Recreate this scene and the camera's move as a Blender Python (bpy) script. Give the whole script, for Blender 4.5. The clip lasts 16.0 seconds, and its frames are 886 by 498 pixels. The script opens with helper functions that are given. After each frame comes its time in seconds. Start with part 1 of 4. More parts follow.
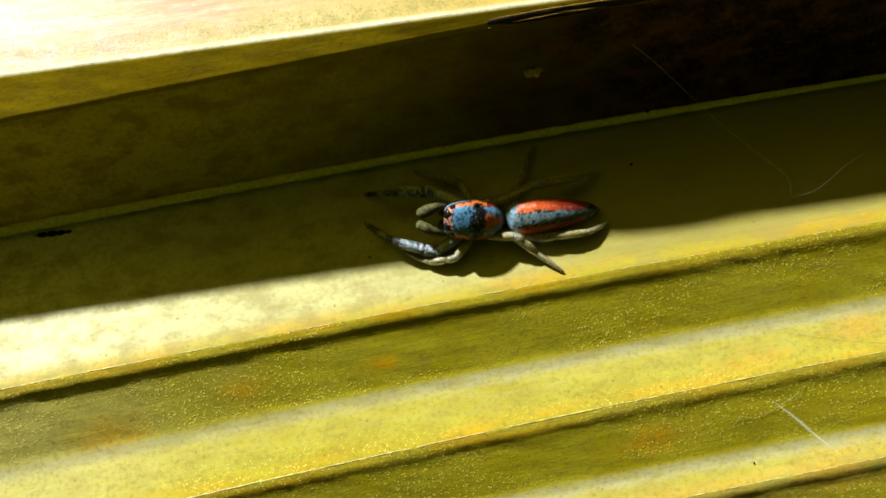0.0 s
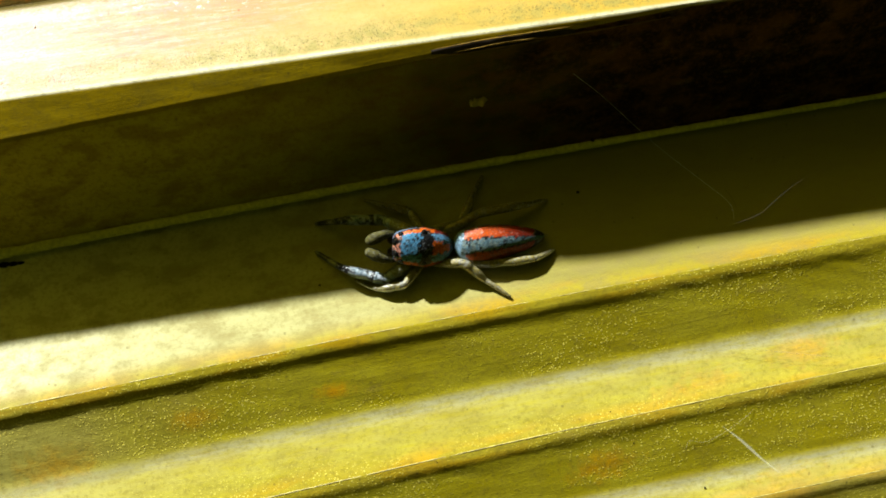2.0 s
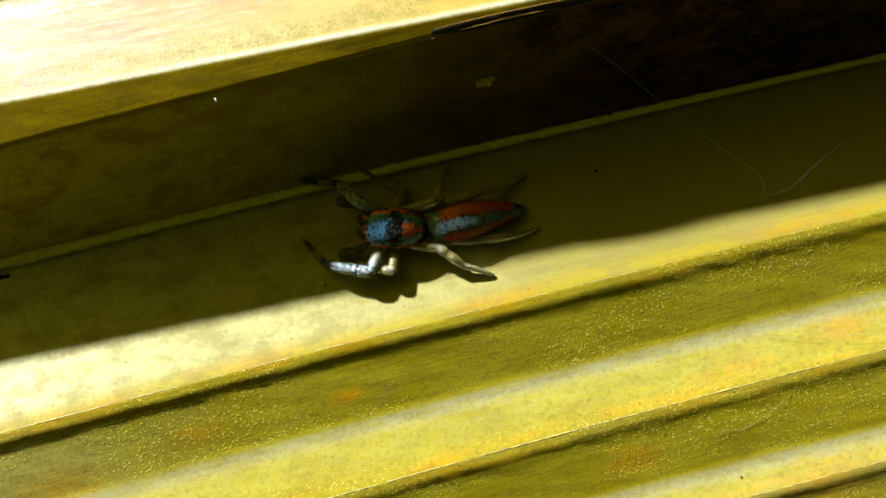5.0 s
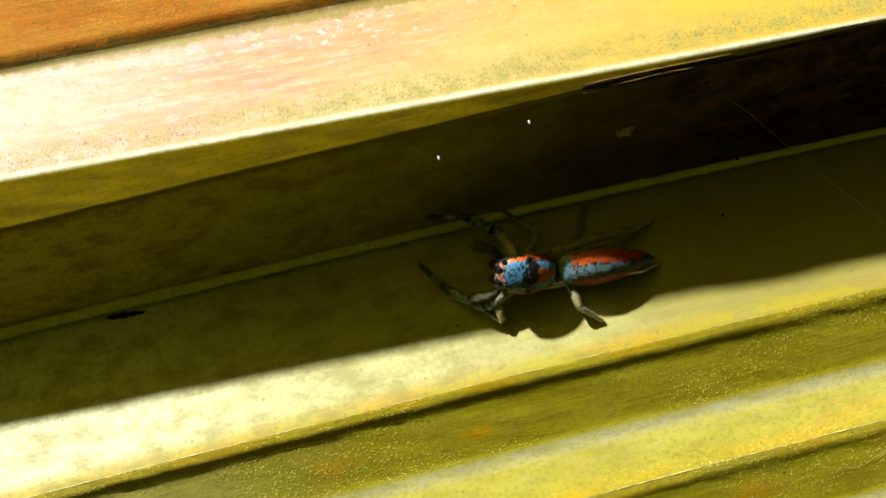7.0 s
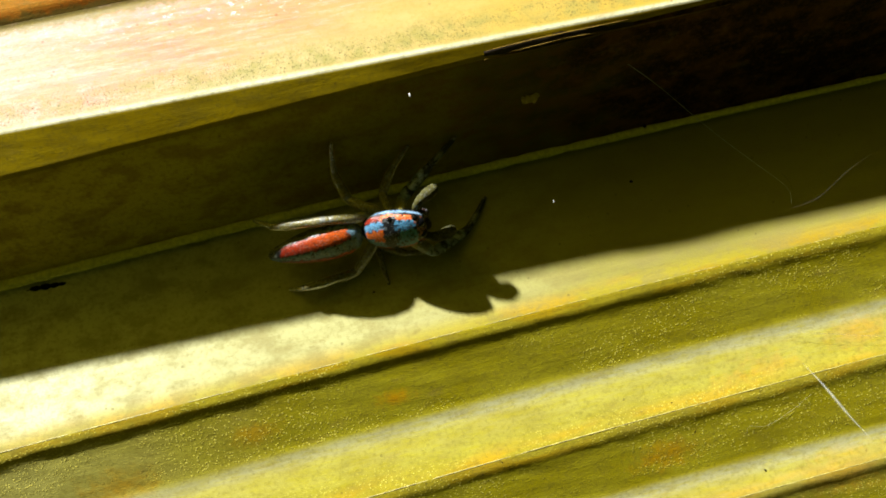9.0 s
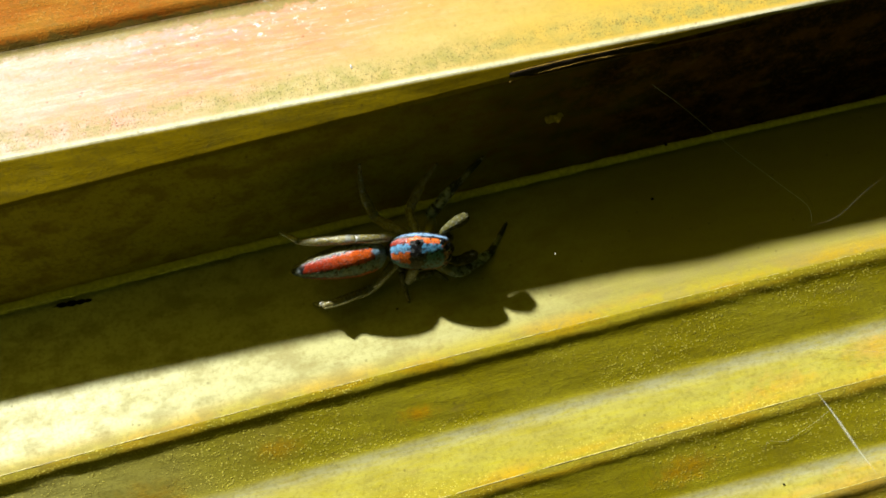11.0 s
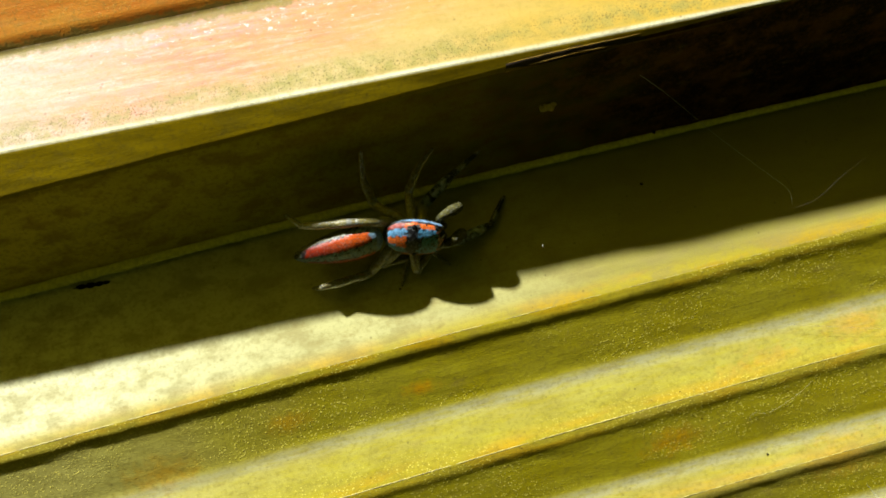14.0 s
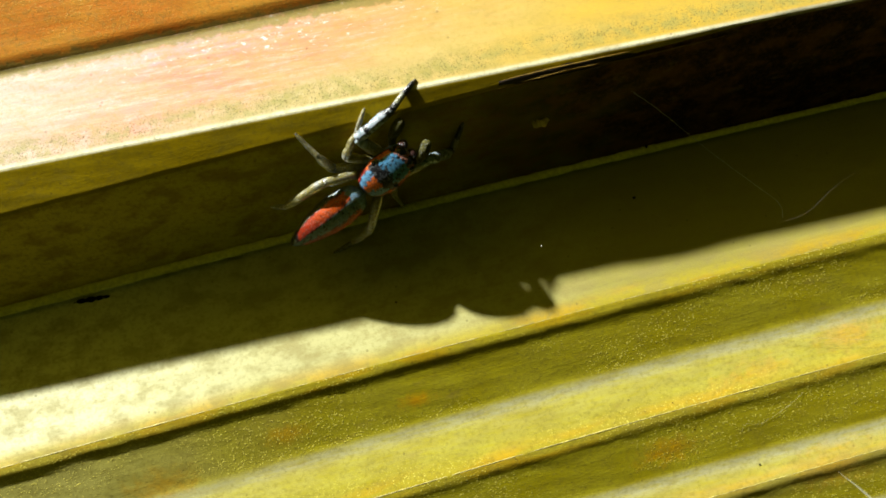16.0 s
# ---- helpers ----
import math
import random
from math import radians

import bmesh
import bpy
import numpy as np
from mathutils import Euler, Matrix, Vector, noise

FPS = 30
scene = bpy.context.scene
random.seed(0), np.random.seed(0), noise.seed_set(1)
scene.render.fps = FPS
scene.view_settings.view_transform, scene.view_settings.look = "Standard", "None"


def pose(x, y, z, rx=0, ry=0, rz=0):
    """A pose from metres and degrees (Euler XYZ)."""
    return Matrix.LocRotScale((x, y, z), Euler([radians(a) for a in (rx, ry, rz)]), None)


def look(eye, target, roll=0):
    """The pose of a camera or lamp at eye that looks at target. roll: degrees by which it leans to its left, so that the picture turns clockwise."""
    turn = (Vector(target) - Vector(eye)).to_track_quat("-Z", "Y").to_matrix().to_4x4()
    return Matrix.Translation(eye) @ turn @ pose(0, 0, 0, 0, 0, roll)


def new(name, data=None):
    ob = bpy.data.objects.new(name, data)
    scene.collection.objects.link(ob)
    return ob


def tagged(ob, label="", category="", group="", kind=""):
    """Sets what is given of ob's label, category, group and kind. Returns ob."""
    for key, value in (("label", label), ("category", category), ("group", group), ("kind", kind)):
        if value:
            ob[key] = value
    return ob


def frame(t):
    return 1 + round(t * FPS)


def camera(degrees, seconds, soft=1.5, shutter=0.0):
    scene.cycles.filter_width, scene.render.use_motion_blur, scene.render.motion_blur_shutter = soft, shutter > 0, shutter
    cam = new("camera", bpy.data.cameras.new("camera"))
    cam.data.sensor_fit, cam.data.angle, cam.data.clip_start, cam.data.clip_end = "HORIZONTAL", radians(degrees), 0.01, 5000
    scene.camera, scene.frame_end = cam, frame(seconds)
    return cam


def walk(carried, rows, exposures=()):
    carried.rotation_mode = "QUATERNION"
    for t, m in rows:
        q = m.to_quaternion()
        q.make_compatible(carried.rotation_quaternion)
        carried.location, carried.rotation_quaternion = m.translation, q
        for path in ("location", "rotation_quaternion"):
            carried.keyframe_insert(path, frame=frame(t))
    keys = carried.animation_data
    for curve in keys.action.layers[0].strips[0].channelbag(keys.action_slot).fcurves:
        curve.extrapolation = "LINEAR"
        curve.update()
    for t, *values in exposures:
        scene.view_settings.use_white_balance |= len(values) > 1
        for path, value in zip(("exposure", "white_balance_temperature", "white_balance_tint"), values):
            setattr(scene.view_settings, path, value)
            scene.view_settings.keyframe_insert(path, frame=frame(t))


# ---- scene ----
import functools

# A small jumping spider on a pleated, sunlit dry palm leaf. Sizes below are in millimetres, times MM.
MM = 0.001
cam = camera(50, 16.0, soft=1.8)

PATH = [
    (0, (3.55, -4.39, 42.05), (4.19, 2.13, 3.59)),
    (0.5, (3.53, -4.72, 41.64), (5.35, 1.98, 3.57)),
    (1, (3.93, -4.94, 42.01), (5.29, 2.03, 3.36)),
    (1.5, (3.69, -4.69, 41.98), (5.57, 1.58, 3.27)),
    (2, (5.48, -5.68, 42.34), (7.59, 1.52, 3.05)),
    (2.5, (6.10, -5.32, 42.78), (7.14, 1.63, 3.04)),
    (3, (5.61, -5.58, 43.06), (7.14, 2.31, 3.00)),
    (3.2, (5.35, -5.11, 43.07), (7.44, 2.14, 3.05)),
    (5.3, (4.84, -2.59, 39.62), (2.62, 1.93, -0.06)),
    (5.5, (3.04, -3.25, 39.90), (2.21, 0.91, -0.14)),
    (6, (0.00, 0.05, 40.02), (-0.07, 0.94, 0.71)),
    (6.5, (-0.73, 1.28, 40.29), (-0.14, 1.06, 0.74)),
    (7, (-1.72, 1.47, 40.81), (0.06, 0.83, 0.87)),
    (7.5, (-1.41, 0.46, 40.48), (0.59, 0.57, 0.69)),
    (8, (-0.33, 1.24, 40.91), (0.34, -0.01, 0.59)),
    (8.5, (3.03, 0.62, 41.35), (1.27, 0.12, 0.07)),
    (9, (1.59, -0.61, 41.77), (0.90, 0.08, 0.11)),
    (9.2, (2.17, -0.34, 41.81), (1.14, 0.45, 0.41)),
    (11.3, (0.41, 0.90, 42.32), (0.21, -0.10, 0.12)),
    (11.5, (1.46, 1.07, 42.89), (0.20, -0.17, 0.11)),
    (12, (1.45, 0.43, 42.90), (0.65, 0.31, 0.06)),
    (12.5, (0.10, -0.33, 42.92), (0.52, 0.09, -0.15)),
    (13, (-0.16, -0.16, 43.28), (0.16, 0.11, -0.04)),
    (13.5, (0.40, -0.23, 44.39), (0.49, -0.46, -0.14)),
    (14, (0.24, -0.31, 44.52), (0.43, -0.27, -0.11)),
    (14.5, (0.69, -0.06, 44.22), (0.48, -0.51, -0.00)),
    (15, (0.81, -0.74, 44.26), (0.94, -0.55, -0.32)),
    (15.5, (2.59, -0.62, 44.95), (0.91, -0.53, -0.46)),
    (16, (0.62, 0.16, 45.14), (0.67, -0.09, -0.27)),
]
walk(cam, [(t, pose(e[0] * MM, e[1] * MM, e[2] * MM, *a)) for t, e, a in PATH],
     exposures=[(0, 0.62, 6550, 3.0), (3.2, 0.62, 6550, 3.0), (5.5, 0.67, 6550, 3.0), (7, 0.62, 6550, 3.0), (9, 0.62, 6550, 3.0), (12.5, 0.48, 6550, 3.0), (16, 0.48, 6550, 3.0)])

# ---- light ----
SUN_WAY = Vector((0.82, -1.0, -0.57)).normalized()
sky_world = bpy.data.worlds.new("sky")
scene.world = sky_world
sky_world.use_nodes = True
sky = sky_world.node_tree.nodes.new("ShaderNodeTexSky")
sky.sky_type, sky.sun_disc = "NISHITA", False
sky.air_density, sky.dust_density, sky.ozone_density = 0.35, 7.0, 0.0
sky.sun_elevation = math.asin(-SUN_WAY.z)
sky.sun_rotation = math.atan2(-SUN_WAY.x, -SUN_WAY.y)
sky_back = sky_world.node_tree.nodes["Background"]
# yellow-green tint added to the sky light to turn the shade olive
sky_tint = sky_world.node_tree.nodes.new("ShaderNodeMix")
sky_tint.data_type, sky_tint.blend_type = "RGBA", "MULTIPLY"
sky_tint.inputs[0].default_value, sky_tint.inputs[7].default_value = 1.0, (0.95, 0.93, 0.085, 1)
sky_world.node_tree.links.new(sky.outputs[0], sky_tint.inputs[6])
sky_world.node_tree.links.new(sky_tint.outputs[2], sky_back.inputs[0])
sky_back.inputs[1].default_value = 0.0205
sun = new("sun", bpy.data.lights.new("sun", "SUN"))
sun.data.energy, sun.data.angle, sun.data.color = 8.0, radians(2.0), (1.0, 0.985, 1.0)
sun.matrix_world = look((-0.2, 0.3, 0.15), Vector((-0.2, 0.3, 0.15)) + SUN_WAY)


# ---- materials ----
class Nodes:
    """A node material with short calls for its nodes."""

    def __init__(self, name):
        self.mat = bpy.data.materials.new(name)
        self.mat.use_nodes = True
        self.tree = self.mat.node_tree
        self.bsdf = self.tree.nodes["Principled BSDF"]

    def put(self, socket, value):
        if isinstance(value, bpy.types.NodeSocket):
            self.tree.links.new(value, socket)
        elif isinstance(value, tuple) and len(value) == 3 and socket.type == "RGBA":
            socket.default_value = (*value, 1)
        else:
            socket.default_value = value

    def add(self, kind, *values, **named):
        n = self.tree.nodes.new("ShaderNode" + kind)
        for s, v in zip(n.inputs, values):
            if v is not None:
                self.put(s, v)
        for k, v in named.items():
            self.put(n.inputs[k], v)
        return n

    def math(self, op, a, b=0.0, clamp=False):
        n = self.add("Math", a, b)
        n.operation, n.use_clamp = op, clamp
        return n.outputs[0]

    def ramp(self, value, lo, hi):
        n = self.add("MapRange", value, lo, hi, 0.0, 1.0)
        n.interpolation_type = "SMOOTHSTEP"
        return n.outputs[0]

    def mix(self, fac, a, b):
        n = self.tree.nodes.new("ShaderNodeMix")
        n.data_type = "RGBA"
        self.put(n.inputs[0], fac), self.put(n.inputs[6], a), self.put(n.inputs[7], b)
        return n.outputs[2]

    def noise(self, where, scale, detail=3.0, rough=0.55):
        n = self.add("TexNoise", Vector=where, Scale=scale, Detail=detail, Roughness=rough)
        return n.outputs[0]

    def millimetres(self, turn=0.0, stretch=(1, 1, 1)):
        """Object coordinates in millimetres, turned about z (degrees) and stretched."""
        c = self.add("TexCoord").outputs["Object"]
        a = self.add("Mapping", c, Scale=(1000, 1000, 1000), Rotation=(0, 0, radians(turn))).outputs[0]
        return self.add("Mapping", a, Scale=stretch).outputs[0]

    def bump(self, height, strength, distance):
        return self.add("Bump", Strength=strength, Distance=distance, Height=height).outputs["Normal"]

    def finish(self, colour, roughness=0.5, normal=None, **more):
        self.put(self.bsdf.inputs["Base Color"], colour)
        self.put(self.bsdf.inputs["Roughness"], roughness)
        if normal is not None:
            self.put(self.bsdf.inputs["Normal"], normal)
        for k, v in more.items():
            self.put(self.bsdf.inputs[k.replace("_", " ")], v)
        return self.mat


GRAIN = -14.6  # degrees that bring the leaf's fibres along x


def leaf_material(name, green, yellow, blush=None, orange=(), mould=False, grain=GRAIN, grit=0.15, gloss=0.5, right=None, left=None, seam=0.0, relief=0.6, blots=0.3, blot=(0.16, 0.13, 0.02)):
    n = Nodes(name)
    at = n.millimetres(grain)
    fibre = n.noise(n.millimetres(grain, (0.12, 5.0, 5.0)), 1.0, 4.0, 0.6)
    cloud = n.noise(n.millimetres(grain, (0.6, 1.2, 1.0)), 0.4, 4.0)
    fine = n.noise(at, 9.0, 3.0, 0.6)
    col = n.mix(n.ramp(n.math("ADD", n.math("MULTIPLY", cloud, 0.75), n.math("MULTIPLY", fibre, 0.25)), 0.36, 0.64), green, yellow)
    if blush:
        sep = n.add("SeparateXYZ", at).outputs
        edge = n.math("ADD", n.math("SUBTRACT", sep[1], n.math("MULTIPLY", sep[0], 0.13)), n.math("MULTIPLY", n.math("SUBTRACT", n.noise(at, 0.5), 0.5), 2.5))
        far = n.math("MULTIPLY", n.ramp(edge, 8.7, 10.4), n.ramp(sep[0], 14.0, -7.0))
        streak = n.ramp(n.noise(n.millimetres(grain, (0.5, 3.0, 3.0)), 1.0, 5.0, 0.7), 0.36, 0.62)
        col = n.mix(n.math("MULTIPLY", far, n.math("ADD", n.math("MULTIPLY", streak, 0.5), 0.5)), col, blush)
        white = n.math("MULTIPLY", n.ramp(n.noise(n.millimetres(grain, (0.55, 4.5, 4.5)), 1.0, 7.0, 0.78), 0.46, 0.70), far)
        col = n.mix(n.math("MULTIPLY", white, 0.5), col, (0.66, 0.60, 0.58))
        # a greyish lilac worn patch below the seam, with white flakes in it
        patch = n.math("MULTIPLY", n.math("MULTIPLY", n.ramp(sep[1], 10.6, 11.4), n.ramp(sep[1], 12.3, 11.9)), n.ramp(sep[0], -1.0, -9.0))
        worn_lit = n.noise(n.millimetres(grain, (0.6, 2.2, 2.2)), 1.0, 6.0, 0.75)
        col = n.mix(n.math("MULTIPLY", patch, n.math("MULTIPLY", n.ramp(worn_lit, 0.44, 0.60), 0.75)), col, (0.34, 0.29, 0.33))
        flake = n.ramp(n.noise(n.millimetres(grain, (1.6, 3.0, 3.0)), 1.5, 5.0, 0.7), 0.59, 0.66)
        col = n.mix(n.math("MULTIPLY", n.math("MULTIPLY", n.ramp(sep[1], 10.2, 11.2), flake), n.ramp(sep[0], 10.0, -2.0)), col, (0.76, 0.70, 0.70))
    # tone shifts to the right and left; wall and blade carry uneven light here
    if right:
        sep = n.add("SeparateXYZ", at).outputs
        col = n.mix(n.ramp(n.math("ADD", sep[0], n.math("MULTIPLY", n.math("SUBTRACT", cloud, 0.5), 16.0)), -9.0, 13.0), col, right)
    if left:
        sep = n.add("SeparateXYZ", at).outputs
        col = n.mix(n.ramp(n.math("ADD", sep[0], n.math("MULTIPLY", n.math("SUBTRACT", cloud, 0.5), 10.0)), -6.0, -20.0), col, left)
    for x, y, r, amount in orange:
        d = n.add("VectorMath", n.add("TexCoord").outputs["Object"], (x * MM, y * MM, 0.0))
        d.operation = "SUBTRACT"
        flat = n.add("Mapping", d.outputs[0], Scale=(1000, 1000, 0), Rotation=(0, 0, radians(grain)))
        ln = n.add("VectorMath", n.add("Mapping", flat.outputs[0], Scale=(0.6, 1.3, 0)).outputs[0])
        ln.operation = "LENGTH"
        rough_edge = n.math("ADD", ln.outputs["Value"], n.math("MULTIPLY", n.math("SUBTRACT", n.noise(at, 2.2, 5.0, 0.65), 0.5), r * 1.5))
        col = n.mix(n.math("MULTIPLY", n.ramp(rough_edge, r * 0.8, -r * 0.1), amount), col, (0.54, 0.28, 0.004))
    # golden rib shoulders, wax along the hollows, and paleness painted for sunlit faces and edge
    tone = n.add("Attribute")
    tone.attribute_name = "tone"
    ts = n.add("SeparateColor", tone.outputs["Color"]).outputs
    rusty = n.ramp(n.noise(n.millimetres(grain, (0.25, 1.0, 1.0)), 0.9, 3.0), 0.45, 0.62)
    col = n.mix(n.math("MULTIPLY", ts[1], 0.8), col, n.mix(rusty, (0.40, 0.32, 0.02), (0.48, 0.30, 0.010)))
    wax_lit_noise = n.ramp(n.noise(n.millimetres(grain, (0.5, 2.5, 2.5)), 2.0, 5.0, 0.7), 0.30, 0.60)
    col = n.mix(n.math("MULTIPLY", ts[0], n.math("ADD", n.math("MULTIPLY", wax_lit_noise, 0.45), 0.35)), col, (0.34, 0.33, 0.20))
    # cream colour for the high ridge's bright edge
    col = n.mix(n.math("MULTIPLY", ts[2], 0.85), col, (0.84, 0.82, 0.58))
    # dull brown flecks and streaks of age
    age = n.ramp(n.noise(n.millimetres(grain, (0.7, 1.6, 1.6)), 1.0, 6.0, 0.68), 0.54, 0.76)
    col = n.mix(n.math("MULTIPLY", age, 0.45), col, (0.25, 0.18, 0.05))
    # small dark dots
    dots = n.add("TexVoronoi", Vector=at, Scale=1.1).outputs["Distance"]
    col = n.mix(n.math("MULTIPLY", n.ramp(dots, 0.085, 0.05), 0.4), col, (0.07, 0.05, 0.02))
    # pale grains, and soft blotches
    grain_cell = n.add("TexVoronoi", Vector=at, Scale=8.2)
    lucky = n.ramp(n.add("SeparateColor", grain_cell.outputs["Color"]).outputs[0], 0.22, 0.3)
    where = n.ramp(n.noise(n.millimetres(grain, (0.25, 0.7, 0.7)), 0.5, 3.0), 0.40, 0.56)
    where = n.math("MULTIPLY", where, n.math("SUBTRACT", 1.0, n.math("MULTIPLY", ts[0], 3.0, True), True))
    grains = n.math("MULTIPLY", n.math("MULTIPLY", n.ramp(n.math("ADD", grain_cell.outputs["Distance"], n.math("MULTIPLY", n.add("SeparateColor", grain_cell.outputs["Color"]).outputs[2], 0.24)), 0.50, 0.30), lucky), where)
    blotch = n.ramp(n.noise(n.millimetres(grain, (0.7, 1.3, 1.3)), 0.9, 5.0, 0.6), 0.42, 0.66)
    col = n.mix(n.math("MULTIPLY", blotch, blots), col, blot)
    col = n.mix(n.math("MULTIPLY", grains, grit * 2.8, True), col, (0.72, 0.62, 0.12))
    if mould:
        sep = n.add("SeparateXYZ", at).outputs
        band = n.math("MAXIMUM", n.math("MULTIPLY", n.ramp(sep[1], 7.85, 8.1), n.ramp(sep[1], 9.4, 8.4)), n.ramp(sep[1], 12.1, 12.5))
        specks = n.ramp(n.noise(at, 10.0, 4.0, 0.75), 0.52, 0.62)
        patchy = n.ramp(n.noise(n.millimetres(grain, (0.4, 1.2, 1.2)), 0.6, 2.0), 0.25, 0.5)
        stain = n.math("MULTIPLY", n.math("MULTIPLY", band, patchy), n.ramp(n.noise(at, 1.6, 4.0), 0.35, 0.65))
        dot = n.add("TexVoronoi", Vector=n.millimetres(grain, (1.5, 0.8, 1.0)), Scale=6.5)
        some = n.ramp(n.add("SeparateColor", dot.outputs["Color"]).outputs[1], 0.35, 0.40)
        dotted = n.math("MULTIPLY", n.math("MULTIPLY", n.ramp(dot.outputs["Distance"], 0.30, 0.18), some), n.math("MULTIPLY", band, patchy))
        col = n.mix(n.math("MULTIPLY", dotted, 0.75), col, (0.07, 0.06, 0.025))
        col = n.mix(n.math("MULTIPLY", stain, 0.7), col, (0.27, 0.25, 0.07))
        col = n.mix(n.math("MULTIPLY", n.math("MULTIPLY", n.math("MULTIPLY", band, specks), patchy), 0.7), col, (0.12, 0.10, 0.03))
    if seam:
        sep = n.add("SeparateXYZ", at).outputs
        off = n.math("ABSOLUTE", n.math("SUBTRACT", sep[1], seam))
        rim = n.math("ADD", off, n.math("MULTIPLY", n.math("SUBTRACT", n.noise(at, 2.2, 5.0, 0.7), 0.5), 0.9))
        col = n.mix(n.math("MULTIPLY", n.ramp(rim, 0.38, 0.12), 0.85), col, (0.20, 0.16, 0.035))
    col = n.mix(n.math("MULTIPLY", n.ramp(n.noise(at, 4.5, 5.0, 0.7), 0.46, 0.66), 0.36), col, blot)
    cell = n.add("TexVoronoi", Vector=at, Scale=8.0).outputs["Distance"]
    sparse = n.ramp(n.noise(at, 2.6, 2.0), 0.42, 0.62)
    h = n.math("ADD", n.math("MULTIPLY", fine, 0.35), n.math("MULTIPLY", fibre, 0.30))
    h = n.math("ADD", h, n.math("MULTIPLY", n.math("MULTIPLY", n.ramp(cell, 0.40, 0.10), sparse), grit * 0.7))
    h = n.math("ADD", h, n.math("MULTIPLY", grains, grit * 2.0))
    return n.finish(col, n.math("ADD", n.math("MULTIPLY", fine, 0.25), 0.30), n.bump(h, relief, 0.00006),
                    Specular_IOR_Level=gloss)


SPOTS = ((-0.65, -6.7, 0.9, 0.95), (12.0, -9.4, 1.7, 0.8), (20.5, -10.2, 2.4, 0.9), (9.5, -1.7, 0.8, 0.6),
         (16.5, -5.6, 1.8, 0.6), (-7.0, -8.3, 1.2, 0.6), (3.5, -9.8, 1.0, 0.7), (21.0, -3.6, 1.8, 0.7), (-13.0, -10.8, 2.0, 0.6),
         (14.8, -6.2, 1.2, 0.6))
# blade: glare at the left and dimness at the right are put into the colour
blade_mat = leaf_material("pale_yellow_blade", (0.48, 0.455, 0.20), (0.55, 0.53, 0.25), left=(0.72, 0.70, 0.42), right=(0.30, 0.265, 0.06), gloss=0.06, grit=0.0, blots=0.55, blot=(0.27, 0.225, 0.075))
# wall: shade is painted in, lighter at the left, nearly black at the right
wall_mat = leaf_material("brown_shaded_wall", (0.46, 0.38, 0.012), (0.54, 0.45, 0.02), left=(0.66, 0.51, 0.03), right=(0.017, 0.008, 0.0015), grit=0.0, gloss=0.03, blots=0.5, blot=(0.19, 0.085, 0.008))
lip_mat = leaf_material("golden_brown_lip", (0.37, 0.255, 0.004), (0.42, 0.30, 0.007), grit=0.02, gloss=0.06, relief=0.25)
pleat_mat = leaf_material("yellow_green_pleat", (0.338, 0.285, 0.007), (0.388, 0.342, 0.017), left=(0.45, 0.405, 0.10), orange=SPOTS, grit=0.28, gloss=0.06, blots=0.2, relief=0.4)
upper_mat = leaf_material("blushed_blade", (0.43, 0.34, 0.15), (0.49, 0.40, 0.22), relief=0.4, gloss=0.15, grit=0.0, left=(0.51, 0.37, 0.29), right=(0.47, 0.31, 0.045), blush=(0.62, 0.21, 0.13), mould=True, grain=-11.5, seam=12.25, blots=0.25, blot=(0.32, 0.25, 0.05))
orange_mat = leaf_material("orange_blade", (0.50, 0.15, 0.012), (0.54, 0.24, 0.025), grain=-11.5, grit=0.05, gloss=0.2, seam=12.4, blots=0.1)


def plain(name, colour, rough=0.5, grain=4.0, vary=0.35, **more):
    n = Nodes(name)
    at = n.millimetres()
    k = n.noise(at, grain, 4.0, 0.6)
    dark = tuple(c * (1 - vary) for c in colour)
    return n.finish(n.mix(n.ramp(k, 0.3, 0.7), dark, colour), rough, n.bump(k, 0.4, 0.00003), **more)


vein_mat = plain("pale_vein", (0.90, 0.88, 0.16), 0.5, 5.0, 0.25)
edge_mat = plain("ridge_edge", (0.52, 0.44, 0.12), 0.5, 3.0, 0.6)
split_mat = plain("brown_split", (0.035, 0.018, 0.006), 0.7)
black_mat = plain("black_speck", (0.012, 0.010, 0.008), 0.9, Specular_IOR_Level=0.05)
torn_mat = plain("torn_fibre", (0.24, 0.15, 0.03), 0.8, Specular_IOR_Level=0.05)
fluff_mat = plain("tan_fluff", (0.72, 0.56, 0.16), 0.8)
fibre_mat = plain("plant_fibre", (0.55, 0.52, 0.36), 0.6, Alpha=0.3)
scuff_mat = plain("pale_scuff", (0.60, 0.50, 0.36), 0.7)
strand_mat = plain("clear_strand", (0.50, 0.52, 0.47), 0.25, 2.0, 0.3, Alpha=0.095)
silk_mat = plain("silk", (0.8, 0.8, 0.76), 0.25)
faint_mat = plain("faint_silk", (0.7, 0.7, 0.62), 0.3, Alpha=0.07)

# ---- leaf: crease lines, each with y at x = -20 and at x = 20, z at both, the rounding, and the bow in between ----
CREASES = [
    ("far_end", 31.03, 39.17, 5, 3.8, 0.5, -0.03),
    ("far_fold", 11.69, 20.42, 2.9, 1.7, 0.5, -0.03),
    ("far_seam", 8.83, 17.48, 2.75, 1.55, 0.3, -0.03),
    ("seam", 8.58, 17.21, 2.5, 1.3, 0.25, -0.03),
    ("high_ridge", 3.93, 11.9, 3.75, 2.75, 0.15, -0.03),
    ("lip", 1.86, 12.08, 3.05, 2.75, 0.2, 0.02),
    ("valley", -2.05, 7.72, -1.5, -3, 0.5, 0.17),
    ("ridge_a", -9.54, 0.77, -0.3, -1.8, 0.11, 0.14),
    ("shoulder_a", -9.97, 0.38, -0.36, -1.86, 0.16, 0.13),
